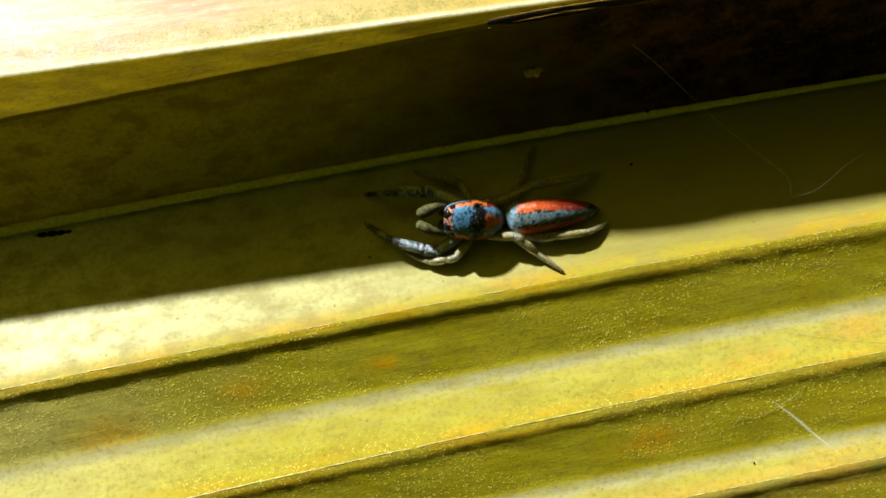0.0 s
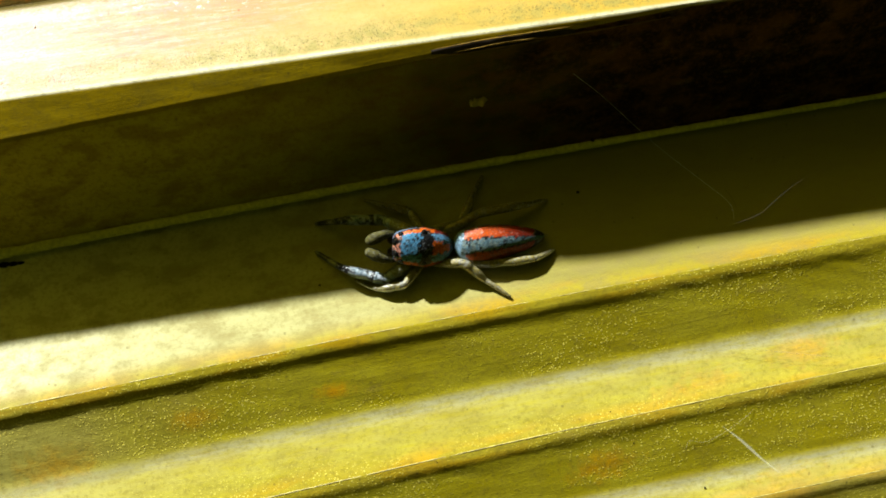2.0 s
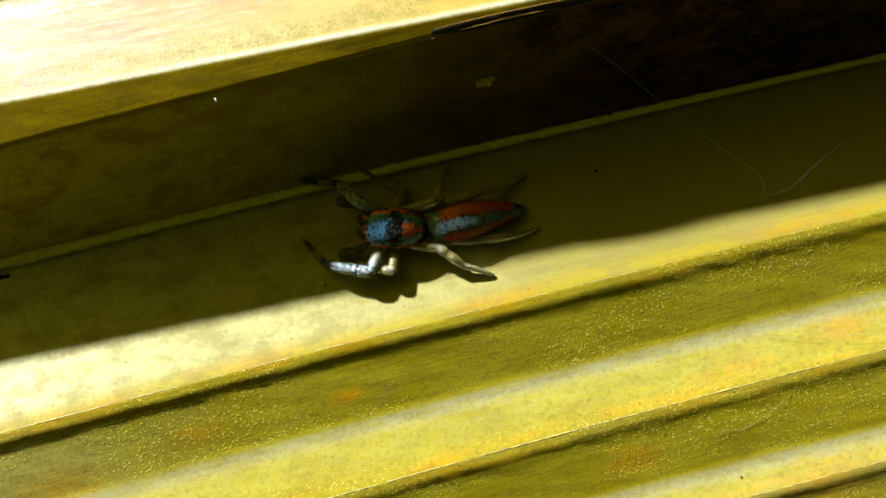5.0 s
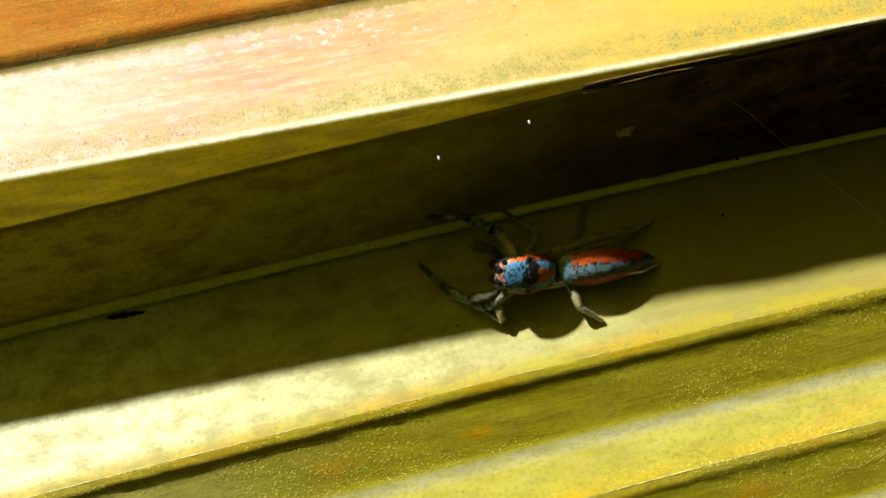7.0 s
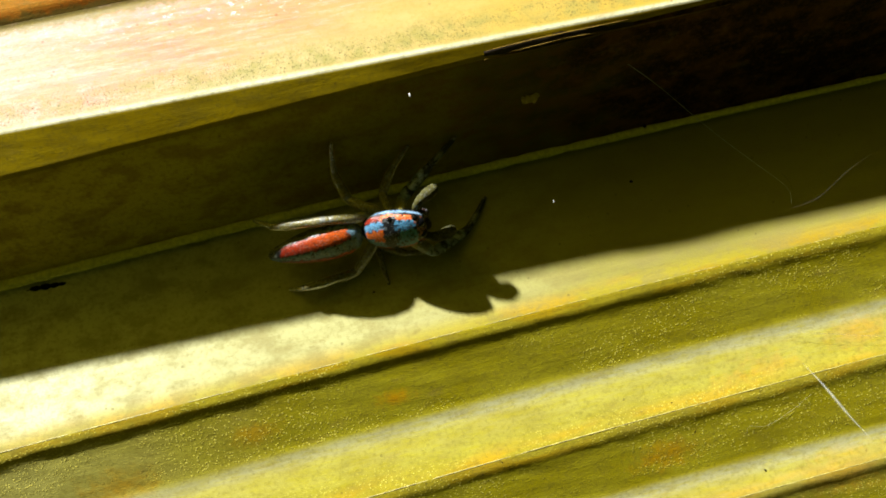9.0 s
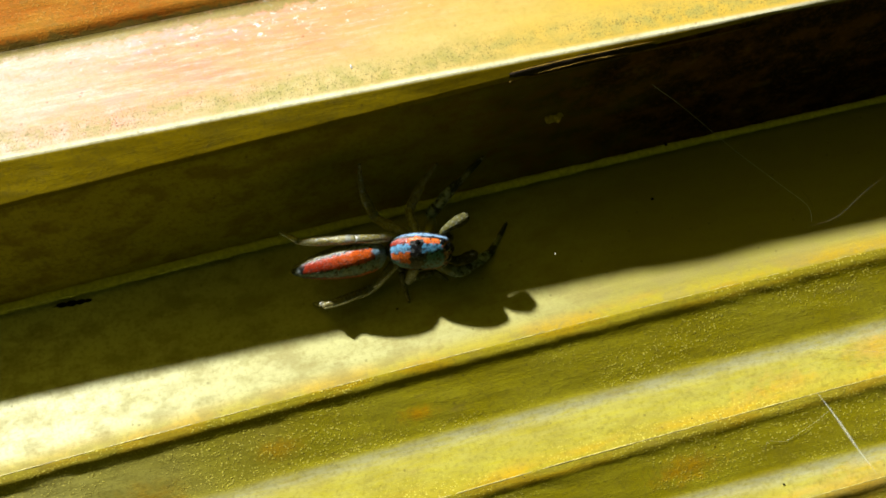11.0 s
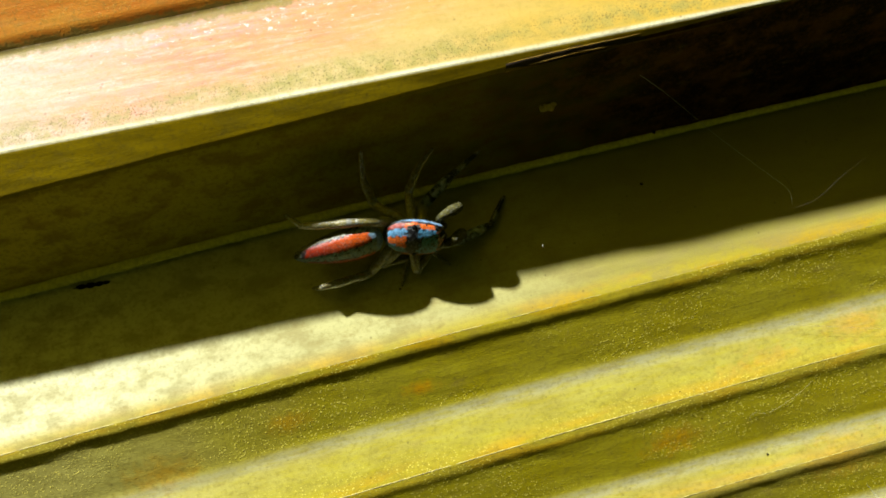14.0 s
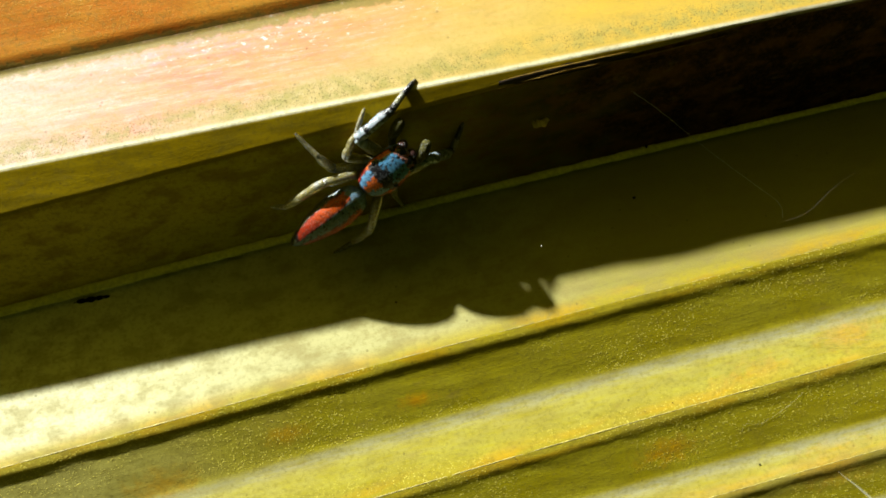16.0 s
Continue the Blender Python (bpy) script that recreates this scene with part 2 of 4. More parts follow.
    ("groove_a", -10.33, -0.19, -0.58, -2.08, 0.22, 0.15),
    ("hollow_a", -13.38, -2.86, -1.3, -2.8, 0.55, 0.17),
    ("ridge_b", -16.61, -5.28, -0.78, -2.28, 0.11, 0.25),
    ("shoulder_b", -16.86, -5.7, -0.84, -2.34, 0.16, 0.2),
    ("groove_b", -17.28, -6.18, -1.03, -2.53, 0.28, 0.2),
    ("hollow_b", -19.48, -8.87, -1.67, -3.17, 0.45, 0.20),
    ("ridge_c", -21.58, -10.24, -1.35, -2.85, 0.11, 0.2),
    ("shoulder_c", -21.89, -10.55, -1.4, -2.9, 0.16, 0.2),
    ("groove_c", -22.32, -11, -1.6, -3.1, 0.28, 0.2),
    ("hollow_c", -24.06, -12.93, -2.05, -3.55, 0.4, 0.20),
    ("ridge_d", -25.26, -14.18, -1.75, -3.25, 0.11, 0.2),
    ("shoulder_d", -25.58, -14.51, -1.8, -3.3, 0.16, 0.2),
    ("groove_d", -26.03, -14.97, -2, -3.5, 0.28, 0.2),
    ("hollow_d", -27.99, -16.99, -2.45, -3.95, 0.4, 0.20),
    ("ridge_e", -29.45, -18.50, -2.15, -3.65, 0.11, 0.20),
    ("near_end", -40.31, -31.10, -3, -4.5, 0.2, 0.20),
]
CREASE_ROW = {c[0]: n for n, c in enumerate(CREASES)}
C_Y0, C_Y1, C_Z0, C_Z1, C_R, C_BOW = (np.array([c[k] for c in CREASES]) for k in range(1, 7))


@functools.lru_cache(maxsize=None)
def crease_ys(x):
    k = (x + 20) / 40
    return np.minimum.accumulate(C_Y0 + (C_Y1 - C_Y0) * k + C_BOW * (1 - (x / 20) ** 2))


def crease(name, x):
    """y and z of a crease line at x."""
    n, k = CREASE_ROW[name], (x + 20) / 40
    ys = crease_ys(x)
    return ys[n], C_Z0[n] + (C_Z1[n] - C_Z0[n]) * k


def profile(x, y):
    """The leaf's height along a row of y at one x, with rounded creases and slow waves."""
    k = (x + 20) / 40
    ys = crease_ys(x)[::-1]
    zs = (C_Z0 + (C_Z1 - C_Z0) * k)[::-1]
    y = np.asarray(y, float)
    r = np.interp(y, ys, C_R[::-1])
    return sum(np.interp(y + r * c, ys, zs) for c in (-0.9, -0.6, -0.3, 0, 0.3, 0.6, 0.9)) / 7


def ripple(x, y):
    return 0.02 * noise.noise((x * 0.10, y * 0.7, 1.7)) + 0.012 * noise.noise((x * 0.5, y * 2.0, 5.1))


def height(x, y):
    return float(profile(x, [y])[0]) + ripple(x, y)


def part(name, bm, material, parent, label="", smooth=True):
    me = bpy.data.meshes.new(name)
    bm.to_mesh(me)
    bm.free()
    for p in me.polygons:
        p.use_smooth = smooth
    me.materials.append(material)
    ob = new(name, me)
    ob.parent = parent
    return tagged(ob, label) if label else ob


X0, X1, NX = -36.0, 36.0, 400


def step(a, b, v):
    f = min(max((v - a) / (b - a), 0.0), 1.0)
    return f * f * (3 - 2 * f)


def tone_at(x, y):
    """Wax and a painted sunlit paleness below each hollow, and gold on the shoulder of each rib, as a vertex colour."""
    wax_lit = gold = 0.0
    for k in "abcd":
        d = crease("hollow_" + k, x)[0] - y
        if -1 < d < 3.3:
            # narrow wax band, plus a wide pale tail painted for the sunlit face
            wax_lit = max(wax_lit, step(-0.30, 0.05, d) * (0.36 * step(3.3, 0.8, d) + 0.64 * step(0.75, 0.25, d)) * (0.8 + 0.2 * step(-14, 6, x)))
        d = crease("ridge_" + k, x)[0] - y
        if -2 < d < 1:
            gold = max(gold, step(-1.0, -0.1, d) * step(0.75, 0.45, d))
    # bright sunlit edge of the high ridge, painted as a pale line
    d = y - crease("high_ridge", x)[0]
    worn_lit = step(-0.12, -0.04, d) * step(0.20, 0.05, d)
    return (wax_lit, gold, worn_lit, 1.0)


def crumbly(x, y):
    """The weathered, uneven shoulders of the ribs."""
    for k in "abcd":
        top, low = crease("ridge_" + k, x)[0], crease("groove_" + k, x)[0]
        if low - 0.5 < y < top + 0.3:
            worn_lit = step(low - 0.5, low, y) * step(top + 0.3, top - 0.1, y)
            return worn_lit * (0.012 * noise.noise((x * 0.5, y * 1.5, 2.0)) + 0.007 * noise.noise((x * 2.6, y * 3.0, 6.0)))
    return 0.0


def leaf_strip(name, first, last, rows, material, parent, label):
    """One fold of the blade, between two crease lines, with its thickness."""
    xs = np.linspace(X0, X1, NX)
    a, b = CREASE_ROW[first], CREASE_ROW[last]
    verts, faces, tones = [], [], []
    for x in xs:
        yy = crease_ys(x)[a:b + 1]
        per = rows // (b - a)
        y = np.concatenate([np.linspace(yy[i], yy[i + 1], per, endpoint=False) for i in range(b - a)] + [[yy[-1]]])
        z = profile(x, y)
        for v, w in zip(y, z):
            verts.append((x * MM, v * MM, (w + ripple(x, v) + crumbly(x, v)) * MM))
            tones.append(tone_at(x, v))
    m = len(y)
    for i in range(NX - 1):
        for j in range(m - 1):
            p = i * m + j
            faces.append((p, p + 1, p + m + 1, p + m))
    me = bpy.data.meshes.new(name)
    me.from_pydata(verts, [], faces)
    layer = me.color_attributes.new("tone", "FLOAT_COLOR", "POINT")
    layer.data.foreach_set("color", np.array(tones, np.float32).ravel())
    for p in me.polygons:
        p.use_smooth = True
    me.materials.append(material)
    ob = new(name, me)
    ob.parent = parent
    mod = ob.modifiers.new("thickness", "SOLIDIFY")
    mod.thickness, mod.offset, mod.use_rim = 0.22 * MM, -1, False
    return tagged(ob, label)


def line_tube(name, line, radius, lift, material, parent, x0=X0, x1=X1, label=""):
    """A thin rounded rib that runs along a crease."""
    bm = bmesh.new()
    rings = []
    for i in range(420):
        x = x0 + (x1 - x0) * i / 419
        y, _ = crease(line, x)
        z = height(x, y)
        wob = (1 + 0.25 * noise.noise((x * 1.3, y, 3.0)) + (0.35 if radius < 0.1 else 0.08) * noise.noise((x * 6.0, y, 8.0))) * (1.1 - 0.012 * x)
        rings.append([bm.verts.new((x * MM, (y + radius * wob * math.cos(a)) * MM, (z + lift + radius * 0.6 * wob * math.sin(a)) * MM))
                      for a in (k * math.tau / 8 for k in range(8))])
    for p, q in zip(rings, rings[1:]):
        for k in range(8):
            bm.faces.new((p[k], q[k], q[(k + 1) % 8], p[(k + 1) % 8]))
    bmesh.ops.recalc_face_normals(bm, faces=bm.faces)
    return part(name, bm, material, parent, label)


def build_leaf():
    leaf = tagged(new("palm_leaf"), "dry yellow-green pleated palm leaf with raised ribs in hard sunlight", "leaf", kind="structure")
    leaf_strip("blade_fold", "far_end", "seam", 60, orange_mat, leaf, "orange-brown fold beyond the seam")
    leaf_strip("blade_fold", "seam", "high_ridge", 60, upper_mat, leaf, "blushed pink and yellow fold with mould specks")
    leaf_strip("blade_fold", "high_ridge", "lip", 30, lip_mat, leaf, "golden-brown lip of the high fold")
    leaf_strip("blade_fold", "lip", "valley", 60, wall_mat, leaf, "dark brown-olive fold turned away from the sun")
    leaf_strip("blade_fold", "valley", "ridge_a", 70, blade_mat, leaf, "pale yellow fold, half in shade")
    for first, last in (("ridge_a", "ridge_b"), ("ridge_b", "ridge_c"), ("ridge_c", "ridge_d"), ("ridge_d", "ridge_e"), ("ridge_e", "near_end")):
        leaf_strip("blade_fold", first, last, 90, pleat_mat, leaf, "yellow-green fold with orange spots")
    line_tube("vein", "valley", 0.19, 0.15, vein_mat, leaf, label="pale green vein in the valley")
    for r in ("ridge_a", "ridge_b", "ridge_c", "ridge_d"):
        line_tube("rib", r, 0.026 if r == "ridge_a" else 0.036, -0.013, edge_mat, leaf, label="thin bright rib")
    return leaf


build_leaf()


# ---- small things on the leaf ----
def lump(bm, centre, radius, seed, squash=(1, 1, 1), turn=0.0):
    """A rough pebble-like lump added to a bmesh."""
    made = bmesh.ops.create_icosphere(bm, subdivisions=2, radius=radius)["verts"]
    m = Matrix.Translation(Vector(centre) * MM) @ pose(0, 0, 0, 0, 0, turn) @ Matrix.Diagonal((*squash, 1))
    for v in made:
        v.co *= (1 + 0.35 * noise.noise(v.co * 1.7 / radius + Vector((seed, 0, 0)))) * MM
        v.co = m @ v.co


def build_crumb():
    crumb = bmesh.new()
    x, y, z = (5.21, 6.68, 0.62)
    for k in range(9):
        a = k * 2.4
        r = 0.09 * k ** 0.5
        lump(crumb, (x + r * 1.3 * math.cos(a), y + r * math.sin(a), z + 0.05 * math.sin(k * 3)), 0.09 + 0.05 * (k % 3), k)
    for k in range(4):
        lump(crumb, (x + 0.3 + 0.06 * k, y + 0.1 + 0.22 * k, z), 0.045, 20 + k, (0.6, 2.2, 1), 25)
    tagged(part("plant_crumb", crumb, fluff_mat, None), "tan fluffy plant crumb stuck to the leaf", "debris")


def build_scar():
    bm = bmesh.new()
    x, y, z = (-16.70, -1.72, -1.55)
    for k, (dx, r) in enumerate(((-0.75, 0.12), (-0.35, 0.16), (0.1, 0.17), (0.5, 0.14), (0.85, 0.10))):
        lump(bm, (x + dx, y + dx * 0.20, z), r, k, (1.9, 0.9, 0.35), 12)
    tagged(part("dark_scar", bm, black_mat, None), "dark elongated scar along the valley of the leaf", "debris")


def build_specks():
    places = [(-11.00, 3.68, 2.16), (-10.32, 4.51, 2.75), (-6.73, 4.27, 1.52), (-3.11, 4.62, 0.82),
              (10.87, 5.79, -2.22), (10.25, 3.23, -2.25), (-1.61, -1.91, -1.44),
              (12.06, -6.97, -2.04), (13.22, -8.34, -2.37), (4.25, -9.65, -1.69), (16.64, -10.23, -2.89)]
    first = None
    for k, q in enumerate(places):
        r = (0.06, 0.045, 0.05, 0.04, 0.08, 0.07)[k % 6] * (0.6 if 6 < k < 11 else 1.0)
        bm = bmesh.new()
        lump(bm, (0, 0, 0), r, k * 3.1, (1.2, 1, 0.10 if k < 11 else 0.05), 30 * k)
        ob = part("black_speck", bm, black_mat, None)
        ob.location = Vector(q) * MM
        tagged(ob, "tiny black speck of dirt on the leaf", "debris", "black specks on the leaf")


def build_split():
    """A dark torn slit along the lip of the high fold, with loose fibres beside it."""
    split = tagged(new("leaf_split"), "dark brown torn slit along the lip of the fold", "debris")
    bm = bmesh.new()
    rows = []
    for k in range(41):
        f = k / 40
        x, mid = 3.20 + 6.2 * f, 8.00 + 1.32 * f
        w = 0.19 * math.sin(math.pi * min(1, 0.06 + f * 0.93)) ** 0.5 * (1 + 0.5 * noise.noise((f * 9, 1, 2))) + 0.01
        line = []
        for c in (-1, -0.4, 0.4, 1):
            y = mid + c * w
            line.append(bm.verts.new((x * MM, y * MM, (height(x, y) + (0.035 if abs(c) < 1 else 0.012)) * MM)))
        rows.append(line)
    for p, q in zip(rows, rows[1:]):
        for k in range(3):
            bm.faces.new((p[k], q[k], q[k + 1], p[k + 1]))
    bmesh.ops.recalc_face_normals(bm, faces=bm.faces)
    part("slit", bm, split_mat, split)
    for ends in (((3.2, 7.78), (5.4, 8.25), (8.4, 8.98)), ((3.3, 8.12), (5.6, 8.66), (9.2, 9.45)), ((6.0, 8.52), (9.5, 9.24), (13.6, 10.22)), ((4.2, 8.08), (6.4, 8.62), (8.2, 9.02))):
        q = [Vector((x, y, height(x, y) + 0.05)) for x, y in ends]
        q[1].z += 0.04
        made = tapered([q[0], q[0].lerp(q[1], 0.5), q[1], q[1].lerp(q[2], 0.5), q[2]], (0.012, 0.024, 0.028, 0.024, 0.01), lambda t, c: (0.40, 0.30, 0.06), 6, 5)
        tube_part("fibre", split, made, torn_mat, "loose tan fibre")


def thread(name, points, radius, label, group="", white=False, faint=False):
    made = tapered([Vector(q) for q in points], [radius] * len(points), lambda t, c: (0.7, 0.7, 0.66), 5, 6)
    ob = tube_part(name, None, made, scuff_mat if white else faint_mat if faint else silk_mat if "silk" in name else fibre_mat)
    return tagged(ob, label, "silk", group)


# ---- the spider ----
def painted(name, gloss=0.3, clear=0.0, mottle=0.5, shine=0.5, glitter=0.3):
    """A body cover whose pattern comes from the mesh's colours, with fine scales on it."""
    n = Nodes(name)
    c = n.add("Attribute")
    c.attribute_name = "pattern"
    at = n.millimetres()
    k = n.noise(at, 14.0, 3.0, 0.6)
    flake = n.add("TexVoronoi", Vector=at, Scale=16.0)
    spots = n.noise(at, 6.0, 4.0, 0.7)
    col = n.mix(n.math("MULTIPLY", n.ramp(k, 0.46, 0.60), 0.45), c.outputs["Color"], (0.02, 0.02, 0.02))
    col = n.mix(n.math("MULTIPLY", n.ramp(spots, 0.54, 0.62), mottle), col, (0.012, 0.010, 0.010))
    # sparkle of the scales, painted in as whitish flakes
    glint = n.ramp(n.add("SeparateColor", flake.outputs["Color"]).outputs[0], 0.84, 0.88)
    col = n.mix(n.math("MULTIPLY", glint, glitter), col, (0.55, 0.60, 0.62))
    return n.finish(col, gloss, n.bump(flake.outputs["Distance"], 0.6, 0.00003), Specular_IOR_Level=shine,
                    Transmission_Weight=clear)


body_mat = painted("scaled_cover", shine=0.4, glitter=0.12)
leg_mat = painted("leg_cover", 0.28, 0.0, 0.3, 0.6, 0.4)
clear_mat = painted("clear_leg_cover", 0.38, 0.45, 0.5, 0.4, 0.5)
eye_mat = plain("eye_black", (0.006, 0.006, 0.007), 0.06)
palp_mat = painted("palp_cover", 0.7, 0.0, 0.5, 0.1, 0.1)
RED, BLUE, BLACK = (0.70, 0.13, 0.006), (0.08, 0.26, 0.44), (0.008, 0.008, 0.009)
PALE, PINK, OLIVE = (0.37, 0.31, 0.075), (0.48, 0.18, 0.11), (0.24, 0.19, 0.06)


def loft(name, parent, stations, pattern, material, ring=64, steps=96, label="", scale=(1, 1, 1, 1, 1)):
    """A body swept along x: stations of x, half width, top, bottom, squareness; pattern(x, angle, y, z) gives the colour."""
    st = np.array(stations) * np.array(scale)
    xs = st[0, 0] + (st[-1, 0] - st[0, 0]) * (0.5 - 0.5 * np.cos(np.linspace(0, math.pi, steps)))
    verts, cols, faces = [], [], []
    for x in xs:
        w, top, low, sq = (np.interp(x, st[:, 0], st[:, k]) for k in (1, 2, 3, 4))
        mid, hh = (top + low) / 2, (top - low) / 2
        for k in range(ring):
            a = k * math.tau / ring
            s, c = math.sin(a), math.cos(a)
            y = w * math.copysign(abs(s) ** sq, s)
            z = mid + hh * math.copysign(abs(c) ** sq, c)
            verts.append((x * MM, y * MM, z * MM))
            j = 0.08 * noise.noise((x * 3, y * 3, z * 3)) + 0.15 * noise.noise((x * 9, y * 9, z * 9))
            cols.append(pattern(x + j, (a if a <= math.pi else a - math.tau) + 0.8 * j, y, z))
    for i in range(steps - 1):
        for k in range(ring):
            p, q = i * ring + k, i * ring + (k + 1) % ring
            faces.append((p, q, q + ring, p + ring))
    faces += [tuple(range(ring))[::-1], tuple((steps - 1) * ring + k for k in range(ring))]
    me = bpy.data.meshes.new(name)
    me.from_pydata(verts, [], faces)
    layer = me.color_attributes.new("pattern", "FLOAT_COLOR", "POINT")
    layer.data.foreach_set("color", np.array([(*c, 1.0) for c in cols], np.float32).ravel())
    for p in me.polygons:
        p.use_smooth = True
    me.materials.append(material)
    ob = new(name, me)
    ob.parent = parent
    return tagged(ob, label) if label else ob


def prosoma_pattern(x, a, y, z):
    b = abs(a)
    u = math.sin(min(b, 1.57)) ** 0.75
    ragged = 0.10 * noise.noise((x * 6, y * 6, z * 6))
    if b > 1.72:
        return OLIVE if b > 2.2 else BLACK
    if b > 1.36:
        return (0.22, 0.36, 0.55) if 1.44 < b < 1.66 and x > 0.3 else BLACK
    if x > 2.72:
        return PINK if noise.noise((x * 7, y * 7, z * 7)) > 0.0 else BLACK
    if math.hypot(x - 1.46, (u - 0.78) * 0.92) < 0.24 + ragged * 0.6:
        return BLACK if u < 0.90 else RED
    if u > 0.80 + ragged * 0.4:
        if u > 0.95:
            return BLACK
        # rear of the red stripe darkened for shade
        return RED if x > 1.0 else ((0.26, 0.016, 0.002) if x > 0.3 else BLACK)
    if u > 0.76 + ragged * 0.3 and x < 1.3:
        return BLACK
    if x > 1.88 - 0.32 * step(0.20, 0.75, u) + 1.5 * ragged:
        if abs(ragged) > 0.034:
            return BLACK
        return BLUE if x < 2.58 else (PINK if ragged > 0 else BLACK)
    if x > 1.14 + ragged:
        return BLACK
    if x < 0.24:
        return BLACK
    if u < 0.37 + 1.5 * ragged:
        return RED if x > 0.30 else BLUE
    if u < 0.42 + ragged and ragged > 0:
        return BLACK
    return BLACK if ragged < -0.04 else (0.12, 0.30, 0.50)


def abdomen_pattern(x, a, y, z):
    b, u = abs(a), -x
    if u < 0.42 + 0.15 * step(0.2, 0.9, b):
        return (0.20, 0.34, 0.46) if b < 1.3 else (0.30, 0.36, 0.38)
    stripe = 0.35 + 0.25 * max(0, 0.9 - u) - 0.03 * u
    speck = noise.noise((x * 7, y * 7, z * 7))
    if b < stripe:
        if speck > 0.38:
            return BLACK
        return (0.12, 0.22, 0.27) if speck > -0.1 or u > 2.6 else (0.20, 0.26, 0.24)
    if b < stripe + 0.07 and noise.noise((x * 5, y * 5, 2.0)) > -0.3:
        return BLACK
    if b < 1.20 and u < 3.75:
        # red bands deepen to the rear, with shade put into the colour
        k = step(0.8, 3.2, u)
        return tuple(p + (q - p) * k for p, q in zip((0.64, 0.10, 0.005), (0.30, 0.022, 0.003)))
    if b < 1.32:
        return BLACK if noise.noise((x * 8, y * 3, 4.0)) > -0.25 else (0.20, 0.23, 0.24)
    if b < 2.2:
        if speck > 0.3:
            return BLACK
        return (0.30, 0.36, 0.38) if u < 1.5 + 2 * speck else (0.17, 0.15, 0.06)
    return (0.17, 0.14, 0.06) if noise.noise((x * 5, a * 4, 3.0)) < 0.25 else BLACK


def tapered(points, radii, bands, ring=12, sub=8):
    """A smooth tube through points: a mesh with its colours from bands(fraction along)."""
    pts = [Vector(p) for p in points]
    dense, rr, ts = [], [], []
    for i in range(len(pts) - 1):
        p0, p1, p2, p3 = pts[max(i - 1, 0)], pts[i], pts[i + 1], pts[min(i + 2, len(pts) - 1)]
        for s in range(sub + (i == len(pts) - 2)):
            f = s / sub
            dense.append(0.5 * ((2 * p1) + (p2 - p0) * f + (2 * p0 - 5 * p1 + 4 * p2 - p3) * f * f + (3 * p1 - p0 - 3 * p2 + p3) * f ** 3))
            rr.append(radii[i] + (radii[i + 1] - radii[i]) * (f * f * (3 - 2 * f)))
            ts.append((i + f) / (len(pts) - 1))
    verts, cols, faces = [], [], []
    for i, (p, r, t) in enumerate(zip(dense, rr, ts)):
        way = (dense[min(i + 1, len(dense) - 1)] - dense[max(i - 1, 0)]).normalized()
        side = way.cross(Vector((0, 1, 0))).normalized()
        other = way.cross(side)
        end = 0.35 if i in (0, len(dense) - 1) else 1
        for k in range(ring):
            a = k * math.tau / ring
            verts.append(tuple((p + (side * math.cos(a) + other * math.sin(a)) * r * end) * MM))
            cols.append(bands(t + 0.03 * noise.noise(tuple(verts[-1][m] * 9000 for m in range(3))), a))
    m = len(dense)
    for i in range(m - 1):
        for k in range(ring):
            p, q = i * ring + k, i * ring + (k + 1) % ring
            faces.append((p, p + ring, q + ring, q))
    faces += [tuple(range(ring)), tuple((m - 1) * ring + k for k in range(ring))[::-1]]
    return verts, faces, cols


def tube_part(name, parent, made, material, label=""):
    verts, faces, cols = made
    me = bpy.data.meshes.new(name)
    me.from_pydata(verts, [], faces)
    layer = me.color_attributes.new("pattern", "FLOAT_COLOR", "POINT")
    layer.data.foreach_set("color", np.array([(*c, 1.0) for c in cols], np.float32).ravel())
    for p in me.polygons:
        p.use_smooth = True
    me.materials.append(material)
    ob = new(name, me)
    ob.parent = parent
    return tagged(ob, label) if label else ob


LEG_SIZES = {1: (1.56, 2.04, 1.75), 2: (1.32, 1.30, 1.19), 3: (1.51, 1.34, 1.43), 4: (1.90, 2.50, 1.11)}
HIPS = {side + str(n): Vector((x, s * y, -0.2)) for side, s in (("L", 1), ("R", -1))
        for n, (x, y) in ((1, (1.85, 0.62)), (2, (1.40, 0.72)), (3, (0.95, 0.72)), (4, (0.50, 0.60)))}
WHITE, SILVER = (0.46, 0.53, 0.58), (0.22, 0.30, 0.36)


def spots(t, a, scale, seed):
    return noise.noise((t * scale, math.cos(a) * 1.4, math.sin(a) * 1.4 + seed))


def front_thigh(t, a):
    if t > 0.70:
        k = spots(t, a, 9, 1.0)
        return WHITE if k > 0.15 else (SILVER if k > -0.3 else BLACK)
    return PALE if t < 0.45 else (0.30, 0.30, 0.20)


def front_shin(t, a):
    if 0.30 < t < 0.46 or t > 0.86:
        return BLACK
    k = spots(t, a, 12, 3.0)
    return BLACK if k > 0.2 else (WHITE if k < -0.05 else SILVER)


def front_foot(t, a):
    if t < 0.20 or 0.42 < t < 0.80:
        return BLACK
    return (0.20, 0.20, 0.11) if t < 0.42 else (0.12, 0.10, 0.05)


def hind_thigh(t, a):
    k = 0.95 + 0.55 * spots(t, a, 8, 5.0)
    # whitish end puts the knee's glint into the colour
    return tuple(c * k for c in (PALE if t < 0.86 else (0.42, 0.40, 0.28)))


def hind_shin(t, a):
    # pale knee cap, a highlight painted on
    if t < 0.20:
        return (0.42, 0.42, 0.34) if spots(t, a, 9, 7.0) > -0.2 else PALE
    k = 0.95 + 0.8 * spots(t, a, 9, 6.0)
    return tuple(c * k for c in PALE)


